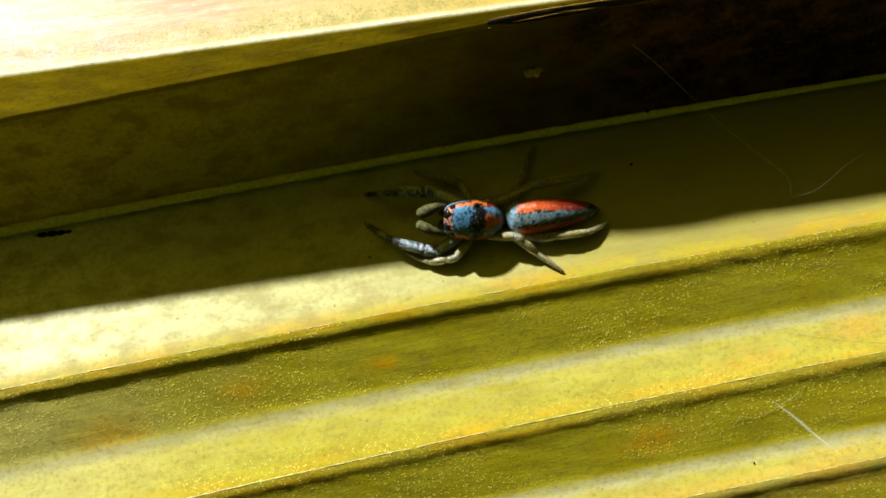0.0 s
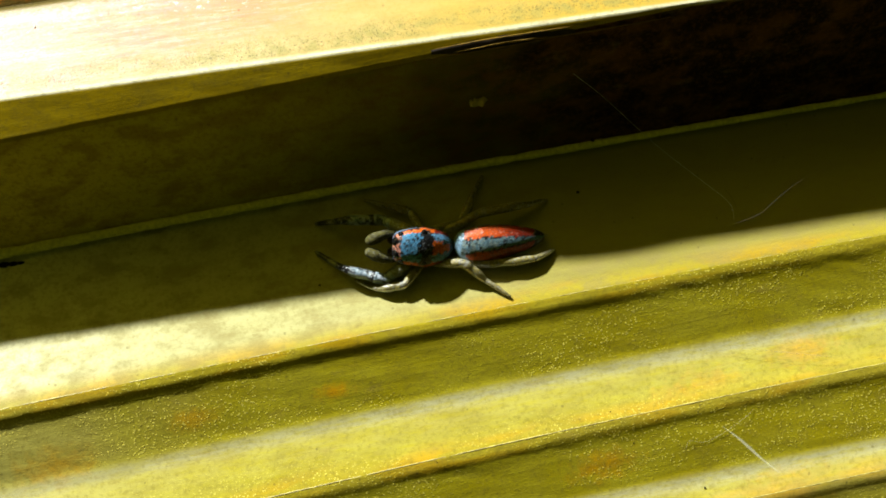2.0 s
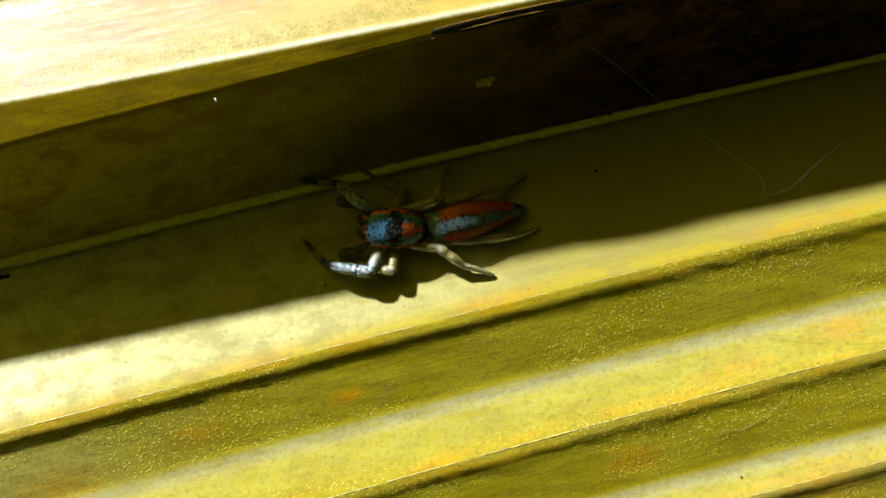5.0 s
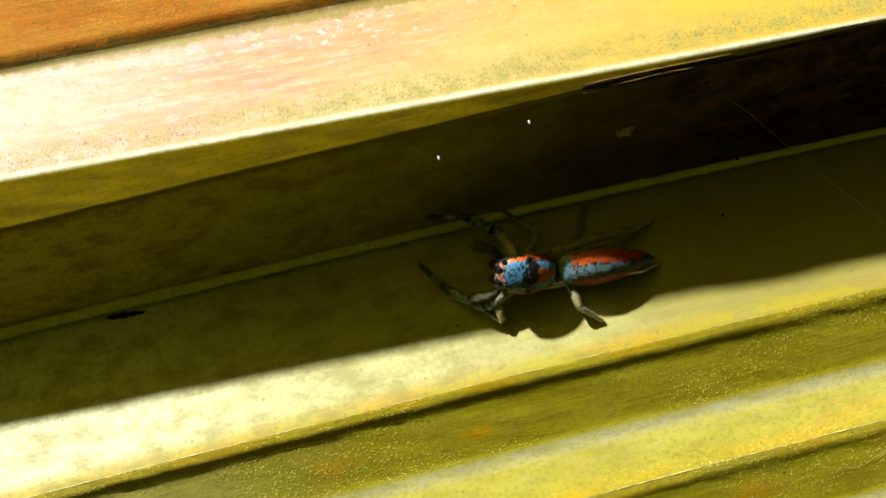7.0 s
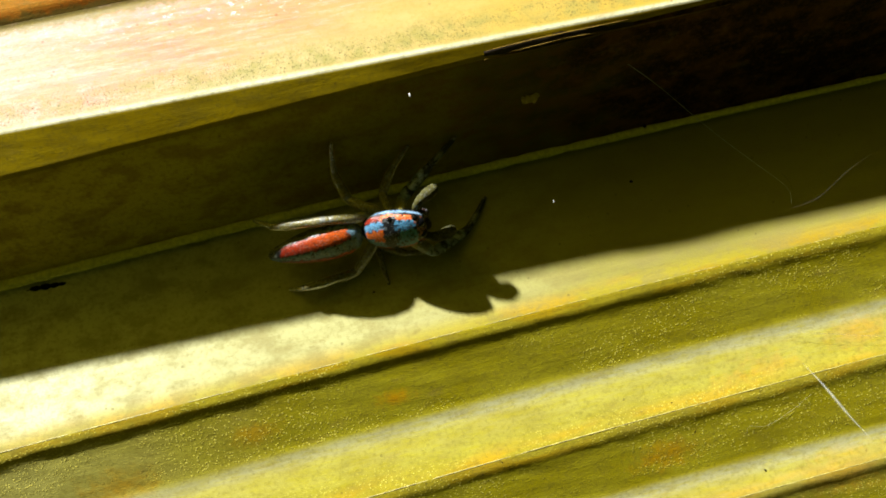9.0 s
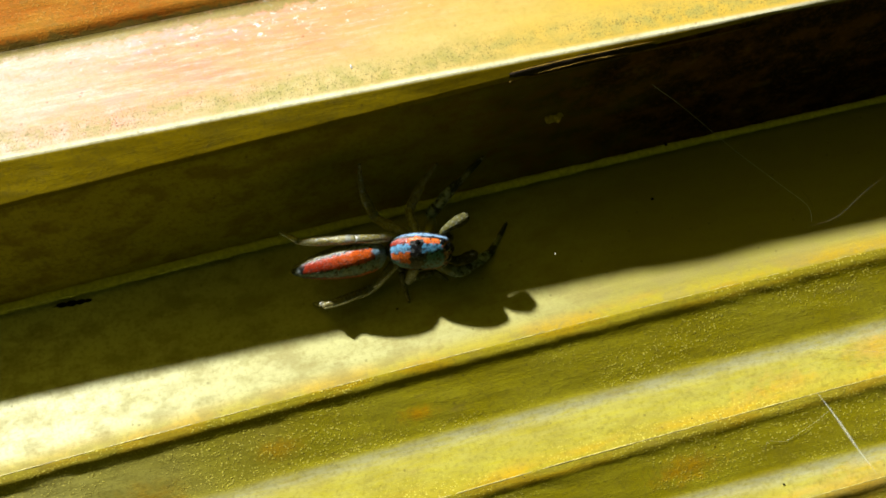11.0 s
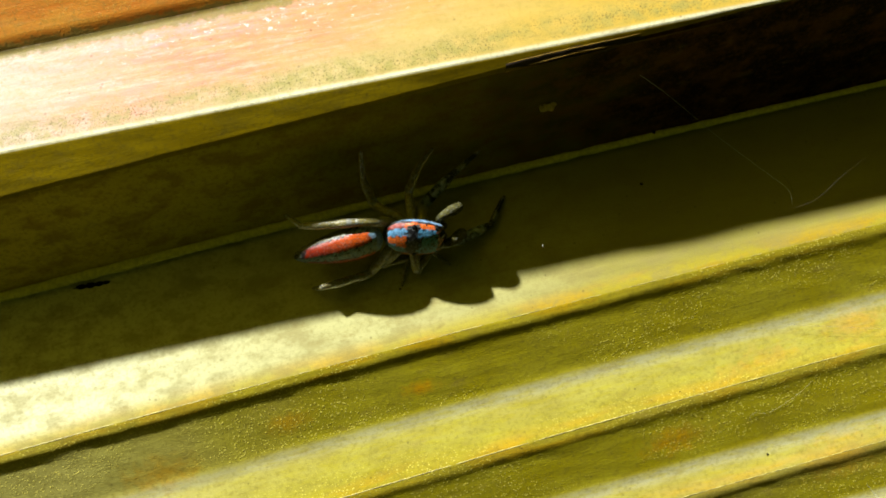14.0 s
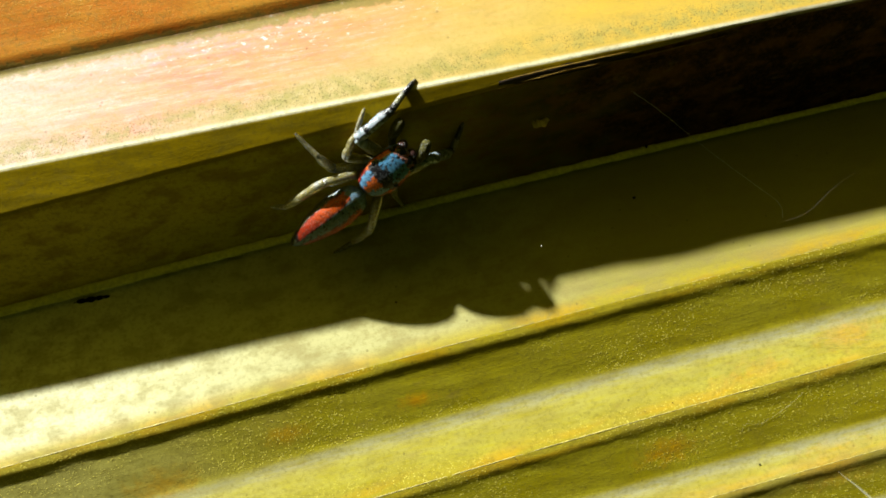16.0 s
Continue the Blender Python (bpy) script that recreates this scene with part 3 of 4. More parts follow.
def hind_foot(t, a):
    k = 0.85 + 0.7 * spots(t, a, 9, 8.0)
    return (0.05, 0.04, 0.02) if t > 0.90 else tuple(c * k for c in (0.38, 0.33, 0.13))


hair_mat = plain("pale_hair", (0.34, 0.31, 0.17), 0.35, 2.0)


def hairs(parent, count, length, seed, lean=(-0.4, 0, 0), radius=0.016, keep=None):
    """Fine bristles over a part, as one mesh under it."""
    rng = random.Random(seed)
    me = parent.data
    bm = bmesh.new()
    picks = [v for v in me.vertices if keep is None or keep(v.co / MM)]
    for v in rng.sample(picks, min(count, len(picks))):
        n = (v.normal + Vector(lean) + Vector((rng.uniform(-1, 1), rng.uniform(-1, 1), rng.uniform(-1, 1))) * 0.35).normalized()
        side = n.orthogonal().normalized() * radius * MM
        other = n.cross(side)
        tip = bm.verts.new(v.co + n * length * rng.uniform(0.6, 1.3) * MM)
        base = [bm.verts.new(v.co + side * math.cos(a) + other * math.sin(a)) for a in (0, 2.1, 4.2)]
        for k in range(3):
            bm.faces.new((base[k], base[(k + 1) % 3], tip))
    return part("hair", bm, hair_mat, parent, "fine pale bristles")


def bristle(ob, count, length, seed):
    """Fine pale bristles joined into a shin's own mesh."""
    rng = random.Random(seed)
    bm = bmesh.new()
    bm.from_mesh(ob.data)
    bm.normal_update()
    layer = bm.verts.layers.float_color["pattern"]
    for v in rng.sample(list(bm.verts), min(count, len(bm.verts))):
        n = (v.normal + Vector((0.5 + rng.uniform(-0.3, 0.3), rng.uniform(-0.3, 0.3), rng.uniform(-0.3, 0.3)))).normalized()
        side = n.orthogonal().normalized() * 0.008 * MM
        tip = bm.verts.new(v.co + n * length * rng.uniform(0.6, 1.3) * MM)
        base = [bm.verts.new(v.co + side), bm.verts.new(v.co - side), bm.verts.new(v.co + n.cross(side))]
        for q in [tip] + base:
            q[layer] = (0.72, 0.70, 0.56, 1.0)
        for k in range(3):
            bm.faces.new((base[k], base[(k + 1) % 3], tip))
    bm.to_mesh(ob.data)
    bm.free()


def build_spider():
    spider = tagged(new("jumping_spider"), "small jumping spider with red-orange and blue-grey stripes on a leaf", "spider")
    prosoma = loft("prosoma", spider, [
        (0.0, 0.18, 0.28, -0.25, 1.0), (0.10, 0.42, 0.46, -0.36, 1.0), (0.3, 0.68, 0.64, -0.43, 0.95), (0.6, 0.86, 0.78, -0.47, 0.92), (1.0, 0.97, 0.86, -0.48, 0.90),
        (1.4, 1.00, 0.89, -0.48, 0.88), (1.8, 0.97, 0.87, -0.46, 0.86), (2.2, 0.89, 0.80, -0.43, 0.84), (2.5, 0.79, 0.70, -0.38, 0.84), (2.65, 0.70, 0.60, -0.33, 0.86),
        (2.74, 0.56, 0.47, -0.25, 0.9), (2.78, 0.33, 0.27, -0.05, 1.0)], prosoma_pattern, body_mat, label="blue-grey and red-orange scaled head with black bars", scale=(1.035, 0.92, 0.83, 0.85, 1))
    for side in (-1, 1):
        for x, y, z, r in ((2.70, 0.27, 0.25, 0.25), (2.54, 0.58, 0.33, 0.16), (1.50, 0.69, 0.49, 0.14), (2.05, 0.76, 0.38, 0.06)):
            bm = bmesh.new()
            bmesh.ops.create_uvsphere(bm, u_segments=16, v_segments=10, radius=r * MM)
            bmesh.ops.translate(bm, verts=bm.verts, vec=Vector((x, side * y, z)) * MM)
            part("eye", bm, eye_mat, prosoma, "glossy black eye")
    abdomen = loft("abdomen", spider, [
        (-4.25, 0.10, 0.10, -0.10, 1.0), (-4.15, 0.20, 0.22, -0.22, 1.0), (-3.8, 0.38, 0.42, -0.36, 1.0), (-3.0, 0.61, 0.66, -0.50, 0.95),
        (-2.2, 0.76, 0.82, -0.58, 0.95), (-1.4, 0.82, 0.88, -0.58, 0.95), (-0.7, 0.74, 0.82, -0.50, 0.95), (-0.3, 0.58, 0.68, -0.38, 0.95),
        (-0.08, 0.30, 0.42, -0.20, 1.0), (0.0, 0.10, 0.18, -0.05, 1.0)], abdomen_pattern, body_mat, label="long abdomen with two red-orange bands", scale=(1.012, 1.08, 0.94, 0.95, 1))
    hairs(abdomen, 700, 0.32, 1, (-0.9, 0, 0), 0.011, keep=lambda c: abs(c.y) > 0.45)
    hairs(abdomen, 260, 0.22, 3, (-1.6, 0, 0), 0.010)
    hairs(prosoma, 200, 0.20, 2, (0.6, 0, 0), keep=lambda c: c.x > 2.3 or abs(c.y) > 0.8)
    palps = []
    for side in (1, -1):
        made = tapered([(0, 0, -0.05), (0.40, side * 0.12, 0.10), (0.80, side * 0.10, 0.14), (1.15, -side * 0.02, 0.06), (1.42, -side * 0.14, -0.06), (1.56, -side * 0.22, -0.16)],
                       (0.14, 0.17, 0.22, 0.28, 0.25, 0.12), lambda t, a: tuple(c * (0.9 + 0.7 * spots(t, a, 10, 2.0)) for c in (0.09, 0.082, 0.02)))
        palp = tube_part("pedipalp", spider, made, palp_mat, "pale hairy feeler beside the jaws")
        hairs(palp, 90, 0.22, 5 + side, (0.5, 0, 0), 0.006)
        palps.append(palp)
        made = tapered([(2.60, side * 0.30, -0.20), (2.77, side * 0.30, -0.45), (2.75, side * 0.25, -0.80)], (0.24, 0.25, 0.12),
                       lambda t, a: (0.05, 0.02, 0.015))
        tube_part("jaw", spider, made, leg_mat, "dark brown jaw")
    legs = {}
    for side, s in (("L", 1), ("R", -1)):
        for n in (1, 2, 3, 4):
            lu, lm, ll = LEG_SIZES[n]
            k = {1: 1.28, 2: 1.02, 3: 1.10, 4: 1.08}[n]
            front = n == 1
            cover = leg_mat if front else clear_mat
            made = tapered([(-0.12, 0, 0), (lu * 0.3, 0, 0.05), (lu * 0.7, 0, 0.06), (lu + 0.05, 0, 0)], (0.15 * k, 0.22 * k, 0.21 * k, 0.18 * k),
                           front_thigh if front else hind_thigh)
            thigh = tube_part("thigh", spider, made, cover, "pale thigh with a blue-white knee" if front else "pale translucent yellow thigh")
            made = tapered([(-0.06, 0, 0), (lm * 0.20, 0, 0.05), (lm * 0.36, 0, 0.03), (lm * 0.65, 0, 0.05), (lm + 0.04, 0, 0)],
                           (0.18 * k, 0.215 * k, 0.19 * k, 0.20 * k, 0.13 * k), front_shin if front else hind_shin)
            shin = tube_part("shin", spider, made, cover, "black and blue-white banded front shin" if front else "pale translucent yellow shin")
            made = tapered([(-0.04, 0, 0), (ll * 0.35, 0, 0.03), (ll * 0.75, 0, 0.02), (ll, 0, 0)], (0.13 * k, 0.115 * k, 0.09 * k, 0.055), front_foot if front else hind_foot)
            foot = tube_part("foot", spider, made, cover, "dark banded front foot" if front else "thin pale foot with a dark tip")
            bristle(thigh, 110, 0.13, 30 * n + s)
            bristle(shin, 220, 0.19, 50 * n + s)
            bristle(foot, 70, 0.11, 70 * n + s)
            legs[side + str(n)] = (thigh, shin, foot)
    return spider, abdomen, palps, legs


SPIDER, ABDOMEN, PALPS, LEGS = build_spider()
build_crumb()
build_scar()
build_specks()
build_split()
thread("plant_fibre", [(15.70, -8.64, -2.70), (15.79, -8.13, -2.52), (16.64, -8.11, -2.62), (17.74, -7.39, -2.53), (18.40, -6.83, -2.46), (18.72, -6.50, -2.46)],
       0.006, "pale curled plant fibre lying on the leaf")
thread("silk_thread", [(9.48, 7.98, 1.06), (10.98, 7.23, 0.14), (13.86, 5.48, -1.65), (15.94, 3.82, -1.34), (17.17, 2.87, -1.36), (17.49, 2.15, -1.73)],
       0.009, "fine slack silk thread hanging over the leaf", "silk threads on the leaf")
thread("silk_thread", [(17.32, 1.94, -1.79), (18.49, 2.40, -1.27), (19.93, 3.74, -1.09), (22.32, 5.41, -1.07), (24.40, 6.81, -1.31)],
       0.005, "fine slack silk thread hanging over the leaf", "silk threads on the leaf", faint=True)
thread("silk_thread", [(17.19, 3.67, -2.25), (17.42, 3.31, -2.04), (17.71, 2.78, -2.09)], 0.02, "short pale silk wisp on the leaf", "silk threads on the leaf", faint=True)
thread("silk_thread", [(18.59, 2.72, -2.07), (18.70, 2.53, -1.89), (18.82, 2.29, -1.99)], 0.018, "short pale silk wisp on the leaf", "silk threads on the leaf", faint=True)
thread("plant_fibre", [(17.35, -3.71, -2.33), (19.41, -3.81, -2.18), (22.23, -3.93, -2.20)], 0.007, "fine pale plant fibre lying on the leaf")
thread("plant_fibre", [(-9.68, 7.04, 3.00), (-9.48, 7.78, 2.83), (-9.30, 8.71, 2.61)], 0.07, "white scuffed fibre on the blushed fold", white=True)
STRAND = thread("loose_silk_strand", [(0, 0, 0), (1.0, 0.03, 0.02), (2.2, 0.0, 0.05), (3.4, -0.03, 0.03), (4.4, 0, 0)], 0.055,
                "flat shining white silk strand swaying above the leaf")
for v in STRAND.data.vertices:
    f = v.co.x / (4.4 * MM)
    v.co.z *= 0.35
    v.co.y *= 0.25 + 1.15 * math.sin(math.pi * min(max(f, 0.0), 1.0)) ** 1.5
STRAND.data.materials[0] = strand_mat


def mote(size, seed):
    """A pale speck of dust drifting over the leaf."""
    bm = bmesh.new()
    lump(bm, (0, 0, 0), size, seed, (0.6, 1.4, 0.5), 20)
    return tagged(part("dust_mote", bm, silk_mat, None), "tiny pale mote of dust drifting over the leaf", "dust", "drifting dust motes")


MOTES = [
    (mote(0.06, 1), ((0, (-14.0, 14.0, 6.0)), (6.2, (-0.14, 7.10, 6.03)), (6.5, (0.58, 6.65, 4.91)), (7.0, (0.97, 6.39, 4.51)), (8.0, (15.00, 8.58, 3.17)), (8.5, (15.51, 8.52, 2.94)), (8.9, (27.0, 13.0, 4.0)), (16, (38.0, 16.0, 4.0)))),
    (mote(0.065, 5), ((0, (-20.0, 10.0, 6.0)), (6.5, (-2.91, 4.74, 3.87)), (7.0, (-2.47, 5.02, 4.04)), (9.0, (0.24, 5.91, 5.20)), (16, (-30.0, 18.0, 5.0)))),
    (mote(0.035, 9), ((0, (34.0, 10.0, 5.0)), (8.2, (28.0, 6.0, 4.0)), (9.0, (6.30, 2.09, 0.90)), (14.5, (5.10, 0.15, 0.23)), (16, (5.37, 0.81, 0.12)))),
]

# Times, place of the waist, ways to the head and to the tail, the back's normal, and for the legs L1 to L4 and R1 to R4
# the places of knee, ankle and toe.
POSES = [
    (0, (4.45, 0.23, -1.35), (-0.95, -0.10, 0.30), (0.98, 0.17, -0.05), (0.31, -0.22, 0.92),
     ((1.42, -1.48, -1.15), (-0.57, -1.08, -1.00), (-1.99, -0.28, -1.65), (2.37, -1.67, -1.11), (1.11, -1.94, -1.21), (-0.00, -1.56, -1.43),
      (4.94, -0.59, -0.97), (6.02, -1.29, -1.34), (7.25, -2.01, -1.31), (5.81, -0.53, -1.30), (8.28, -0.15, -1.33), (9.20, 0.37, -1.66),
      (1.20, 1.25, -1.18), (-0.79, 1.06, -0.78), (-2.13, 1.04, -1.91), (2.39, 1.75, -1.64), (1.13, 2.03, -1.55), (0.10, 2.33, -2.07),
      (4.79, 1.36, -1.62), (5.18, 2.63, -1.73), (5.66, 3.86, -2.31), (5.53, 1.76, -1.12), (7.91, 2.40, -1.55), (8.79, 2.76, -2.12))),
    (3.2, (4.45, 0.23, -1.35), (-0.95, -0.10, 0.30), (0.98, 0.17, -0.05), (0.31, -0.22, 0.92),
     ((1.42, -1.48, -1.15), (-0.57, -1.08, -1.00), (-1.99, -0.28, -1.65), (2.37, -1.67, -1.11), (1.11, -1.94, -1.21), (-0.00, -1.56, -1.43),
      (4.94, -0.59, -0.97), (6.02, -1.29, -1.34), (7.25, -2.01, -1.31), (5.81, -0.53, -1.30), (8.28, -0.15, -1.33), (9.20, 0.37, -1.66),
      (1.20, 1.25, -1.18), (-0.79, 1.06, -0.78), (-2.13, 1.04, -1.91), (2.39, 1.75, -1.64), (1.13, 2.03, -1.55), (0.10, 2.33, -2.07),
      (4.79, 1.36, -1.62), (5.18, 2.63, -1.73), (5.66, 3.86, -2.31), (5.53, 1.76, -1.12), (7.91, 2.40, -1.55), (8.79, 2.76, -2.12))),
    (3.9, (4.45, 0.23, -1.35), (-0.95, -0.10, 0.30), (0.98, 0.17, -0.05), (0.31, -0.22, 0.92),
     ((1.42, -1.48, -1.15), (-0.57, -1.08, -1.00), (-1.99, -0.28, -1.65), (2.37, -1.67, -1.11), (1.11, -1.94, -1.21), (-0.00, -1.56, -1.43),
      (4.94, -0.59, -0.97), (6.02, -1.29, -1.34), (7.25, -2.01, -1.31), (5.81, -0.53, -1.30), (8.28, -0.15, -1.33), (9.20, 0.37, -1.66),
      (1.20, 1.25, -1.18), (-0.79, 1.06, -0.78), (-2.13, 1.04, -1.91), (2.39, 1.75, -1.64), (1.13, 2.03, -1.55), (0.10, 2.33, -2.07),
      (4.79, 1.36, -1.62), (5.18, 2.63, -1.73), (5.66, 3.86, -2.31), (5.53, 1.76, -1.12), (7.91, 2.40, -1.55), (8.79, 2.76, -2.12))),
    (4.9, (2.84, 0.64, -1.22), (-0.99, -0.02, 0.15), (0.97, 0.20, -0.11), (0.15, -0.24, 0.96),
     ((0.42, -1.33, -0.81), (-1.58, -0.95, -1.00), (-2.70, 0.17, -1.74), (1.38, -1.26, -0.89), (0.14, -1.00, -1.19), (-0.98, -0.81, -1.55),
      (3.31, -0.26, -1.09), (4.40, -1.03, -1.19), (5.75, -1.43, -1.42), (4.20, 0.08, -1.41), (6.69, 0.32, -1.45), (7.71, 0.67, -1.73),
      (-0.19, 1.71, -0.08), (-1.15, 2.62, -1.64), (-2.89, 2.71, -1.54), (1.75, 2.38, -1.81), (0.55, 2.85, -2.00), (-0.45, 3.34, -1.59),
      (3.20, 1.72, -0.45), (3.45, 2.64, -1.39), (3.80, 3.74, -2.24), (4.10, 1.84, -0.85), (6.29, 2.64, -1.77), (7.18, 3.13, -2.20))),
    (5.5, (2.84, 0.64, -1.22), (-0.99, -0.02, 0.15), (0.97, 0.20, -0.11), (0.15, -0.24, 0.96),
     ((0.42, -1.33, -0.81), (-1.58, -0.95, -1.00), (-2.70, 0.17, -1.74), (1.38, -1.26, -0.89), (0.14, -1.00, -1.19), (-0.98, -0.81, -1.55),
      (3.31, -0.26, -1.09), (4.40, -1.03, -1.19), (5.75, -1.43, -1.42), (4.20, 0.08, -1.41), (6.69, 0.32, -1.45), (7.71, 0.67, -1.73),
      (-0.19, 1.71, -0.08), (-1.15, 2.62, -1.64), (-2.89, 2.71, -1.54), (1.75, 2.38, -1.81), (0.55, 2.85, -2.00), (-0.45, 3.34, -1.59),
      (3.20, 1.72, -0.45), (3.45, 2.64, -1.39), (3.80, 3.74, -2.24), (4.10, 1.84, -0.85), (6.29, 2.64, -1.77), (7.18, 3.13, -2.20))),
    (6.5, (2.59, 0.71, -1.11), (-0.95, -0.10, 0.28), (0.99, 0.14, -0.08), (0.30, -0.26, 0.92),
     ((-0.39, -1.05, -0.97), (-2.27, -0.47, -1.50), (-3.68, 0.53, -1.78), (-0.02, -0.52, -0.97), (0.49, -1.71, -1.08), (-0.54, -1.27, -1.47),
      (3.14, -0.11, -1.40), (3.74, -1.23, -0.97), (4.99, -1.77, -1.42), (3.88, 0.56, -0.96), (6.29, 0.70, -1.61), (7.35, 0.96, -1.84),
      (0.13, 2.13, -1.66), (-1.59, 2.95, -0.93), (-3.34, 2.99, -1.04), (1.77, 2.17, -1.53), (0.73, 2.76, -2.04), (-0.13, 3.44, -1.57),
      (3.07, 1.75, -0.90), (3.61, 2.36, -1.97), (4.02, 3.69, -2.26), (3.85, 1.89, -0.92), (6.16, 2.48, -1.66), (7.08, 2.87, -2.15))),
    (7, (2.69, 0.69, -1.08), (-0.96, -0.09, 0.28), (0.99, 0.13, -0.09), (0.29, -0.26, 0.92),
     ((-0.38, -0.97, -0.95), (-2.20, -0.26, -1.54), (-3.47, 0.90, -1.84), (0.02, -0.38, -1.00), (0.35, -1.64, -1.09), (-0.66, -1.14, -1.50),
      (3.21, 0.16, -1.45), (3.71, -0.99, -0.99), (4.91, -1.65, -1.42), (3.99, 0.57, -1.07), (6.48, 0.71, -1.28), (7.38, 1.01, -1.85),
      (0.21, 2.22, -1.54), (-1.52, 2.94, -0.71), (-3.17, 2.85, -1.29), (1.83, 2.36, -1.25), (0.92, 2.82, -2.05), (0.03, 3.46, -1.59),
      (3.08, 1.79, -1.25), (3.74, 2.68, -2.01), (3.99, 4.08, -2.09), (3.91, 1.96, -0.93), (6.21, 2.56, -1.72), (7.14, 2.96, -2.17))),
    (7.4, (2.13, 0.67, -0.93), (-0.92, -0.02, 0.38), (0.98, 0.07, -0.16), (0.38, -0.25, 0.89),
     ((-0.92, -0.87, -0.37), (-2.65, -0.38, -1.34), (-3.73, 0.90, -1.85), (0.69, -1.21, -1.30), (-0.26, -1.10, -0.42), (-0.29, -1.70, -1.44),
      (2.52, -0.35, -1.38), (1.60, -1.16, -0.85), (1.98, -2.47, -1.30), (3.42, 0.09, -1.40), (5.91, -0.02, -1.48), (6.47, 0.88, -1.81),
      (0.70, 2.03, -1.58), (-1.14, 2.90, -1.74), (-2.29, 3.58, -0.62), (1.58, 2.08, -1.22), (0.83, 2.76, -2.03), (-0.04, 3.45, -1.59),
      (2.63, 1.76, -1.04), (3.29, 2.44, -1.98), (3.92, 3.70, -2.24), (3.50, 1.68, -0.75), (5.80, 2.18, -1.60), (6.73, 2.53, -2.11))),
    (7.5, (1.81, 0.51, -0.86), (-0.85, 0.13, 0.52), (0.99, 0.03, -0.17), (0.48, -0.23, 0.84),
     ((-1.17, -0.61, -0.78), (-3.15, -0.14, -0.57), (-3.67, 0.93, -1.85), (1.57, -0.48, -0.54), (1.50, -1.51, -1.33), (1.41, -2.69, -1.22),
      (2.16, -0.54, -0.76), (3.47, -0.79, -0.91), (4.74, -1.07, -1.50), (3.00, -0.21, -1.26), (5.49, -0.27, -1.43), (6.47, 0.18, -1.68),
      (1.12, 1.85, -1.22), (-0.35, 3.17, -1.73), (-1.26, 3.98, -0.48), (1.46, 2.20, -0.94), (1.10, 2.79, -2.04), (0.54, 3.69, -1.48),
      (2.49, 1.71, -0.83), (3.31, 2.31, -1.71), (3.85, 3.52, -2.24), (3.32, 1.38, -0.55), (5.55, 1.71, -1.63), (6.55, 2.01, -2.02))),
    (7.6, (2.02, 0.47, -0.79), (-0.80, 0.31, 0.52), (0.99, -0.09, -0.14), (0.45, -0.27, 0.85),
     ((-1.22, -0.10, -0.02), (-2.28, 0.90, -1.45), (-3.41, 2.18, -1.84), (0.82, -0.19, -1.48), (0.38, -0.90, -0.48), (-0.14, -1.22, -1.50),
      (1.96, -0.52, -1.34), (3.05, -1.22, -1.00), (4.32, -1.73, -1.42), (3.07, -0.32, -1.22), (5.56, -0.48, -1.39), (6.55, -0.03, -1.65),
      (1.52, 2.48, -1.00), (-0.23, 3.32, -1.63), (-0.85, 4.25, -0.28), (1.92, 2.33, -0.92), (1.85, 2.99, -2.04), (1.40, 3.93, -1.47),
      (2.82, 1.75, -1.02), (3.55, 2.38, -1.95), (4.05, 3.69, -2.25), (3.67, 1.08, -0.54), (5.83, 1.44, -1.74), (6.90, 1.65, -1.95))),
    (7.7, (0.90, 0.21, -0.69), (-0.35, 0.79, 0.50), (0.95, -0.27, -0.14), (0.24, -0.44, 0.87),
     ((-0.96, 1.07, -1.29), (-2.11, 2.06, 0.08), (-2.52, 2.92, -1.38), (-1.13, 0.52, -0.98), (-2.31, 0.94, -1.31), (-3.10, 1.58, -1.93),
      (-0.48, -0.23, -1.46), (-1.15, -0.57, -0.35), (-1.86, -0.63, -1.58), (1.72, -0.27, -1.35), (0.61, -2.49, -1.07), (1.59, -2.05, -1.34),
      (2.22, 2.32, -0.39), (1.68, 3.42, -2.02), (1.05, 4.41, -0.72), (2.05, 2.17, -0.85), (2.84, 1.86, -1.84), (3.88, 2.38, -2.09),
      (2.66, 1.15, -0.39), (3.45, 1.50, -1.42), (4.43, 2.30, -2.09), (3.11, 0.80, -0.53), (5.48, 1.18, -1.21), (6.24, 1.52, -1.94))),
    (7.8, (-0.33, 1.50, -0.29), (0.73, 0.46, 0.50), (-0.79, -0.57, -0.23), (-0.19, -0.57, 0.80),
     ((-0.14, 3.58, -0.48), (0.16, 4.51, 1.32), (1.35, 5.64, 0.73), (-0.77, 3.38, -0.07), (-0.84, 4.15, 0.97), (-0.47, 5.28, 0.92),
      (-1.53, 2.24, -0.00), (-2.58, 2.22, -0.84), (-3.76, 3.02, -0.83), (-2.02, 1.43, 0.24), (-4.42, 0.74, 0.44), (-5.36, 0.53, -0.10),
      (1.86, 1.38, -1.08), (3.32, 2.48, -1.98), (4.31, 3.90, -2.23), (1.07, 1.38, -1.24), (1.07, 0.10, -1.46), (2.23, 0.13, -1.70),
      (0.40, 1.21, -1.60), (-0.02, -0.05, -1.42), (1.37, -0.32, -1.62), (-0.03, -0.05, -1.46), (-1.48, -1.94, -0.70), (-2.29, -1.90, -1.46))),
    (8, (-1.69, 1.05, -0.19), (0.97, 0.23, 0.00), (-0.92, -0.40, 0.01), (0.12, -0.51, 0.85),
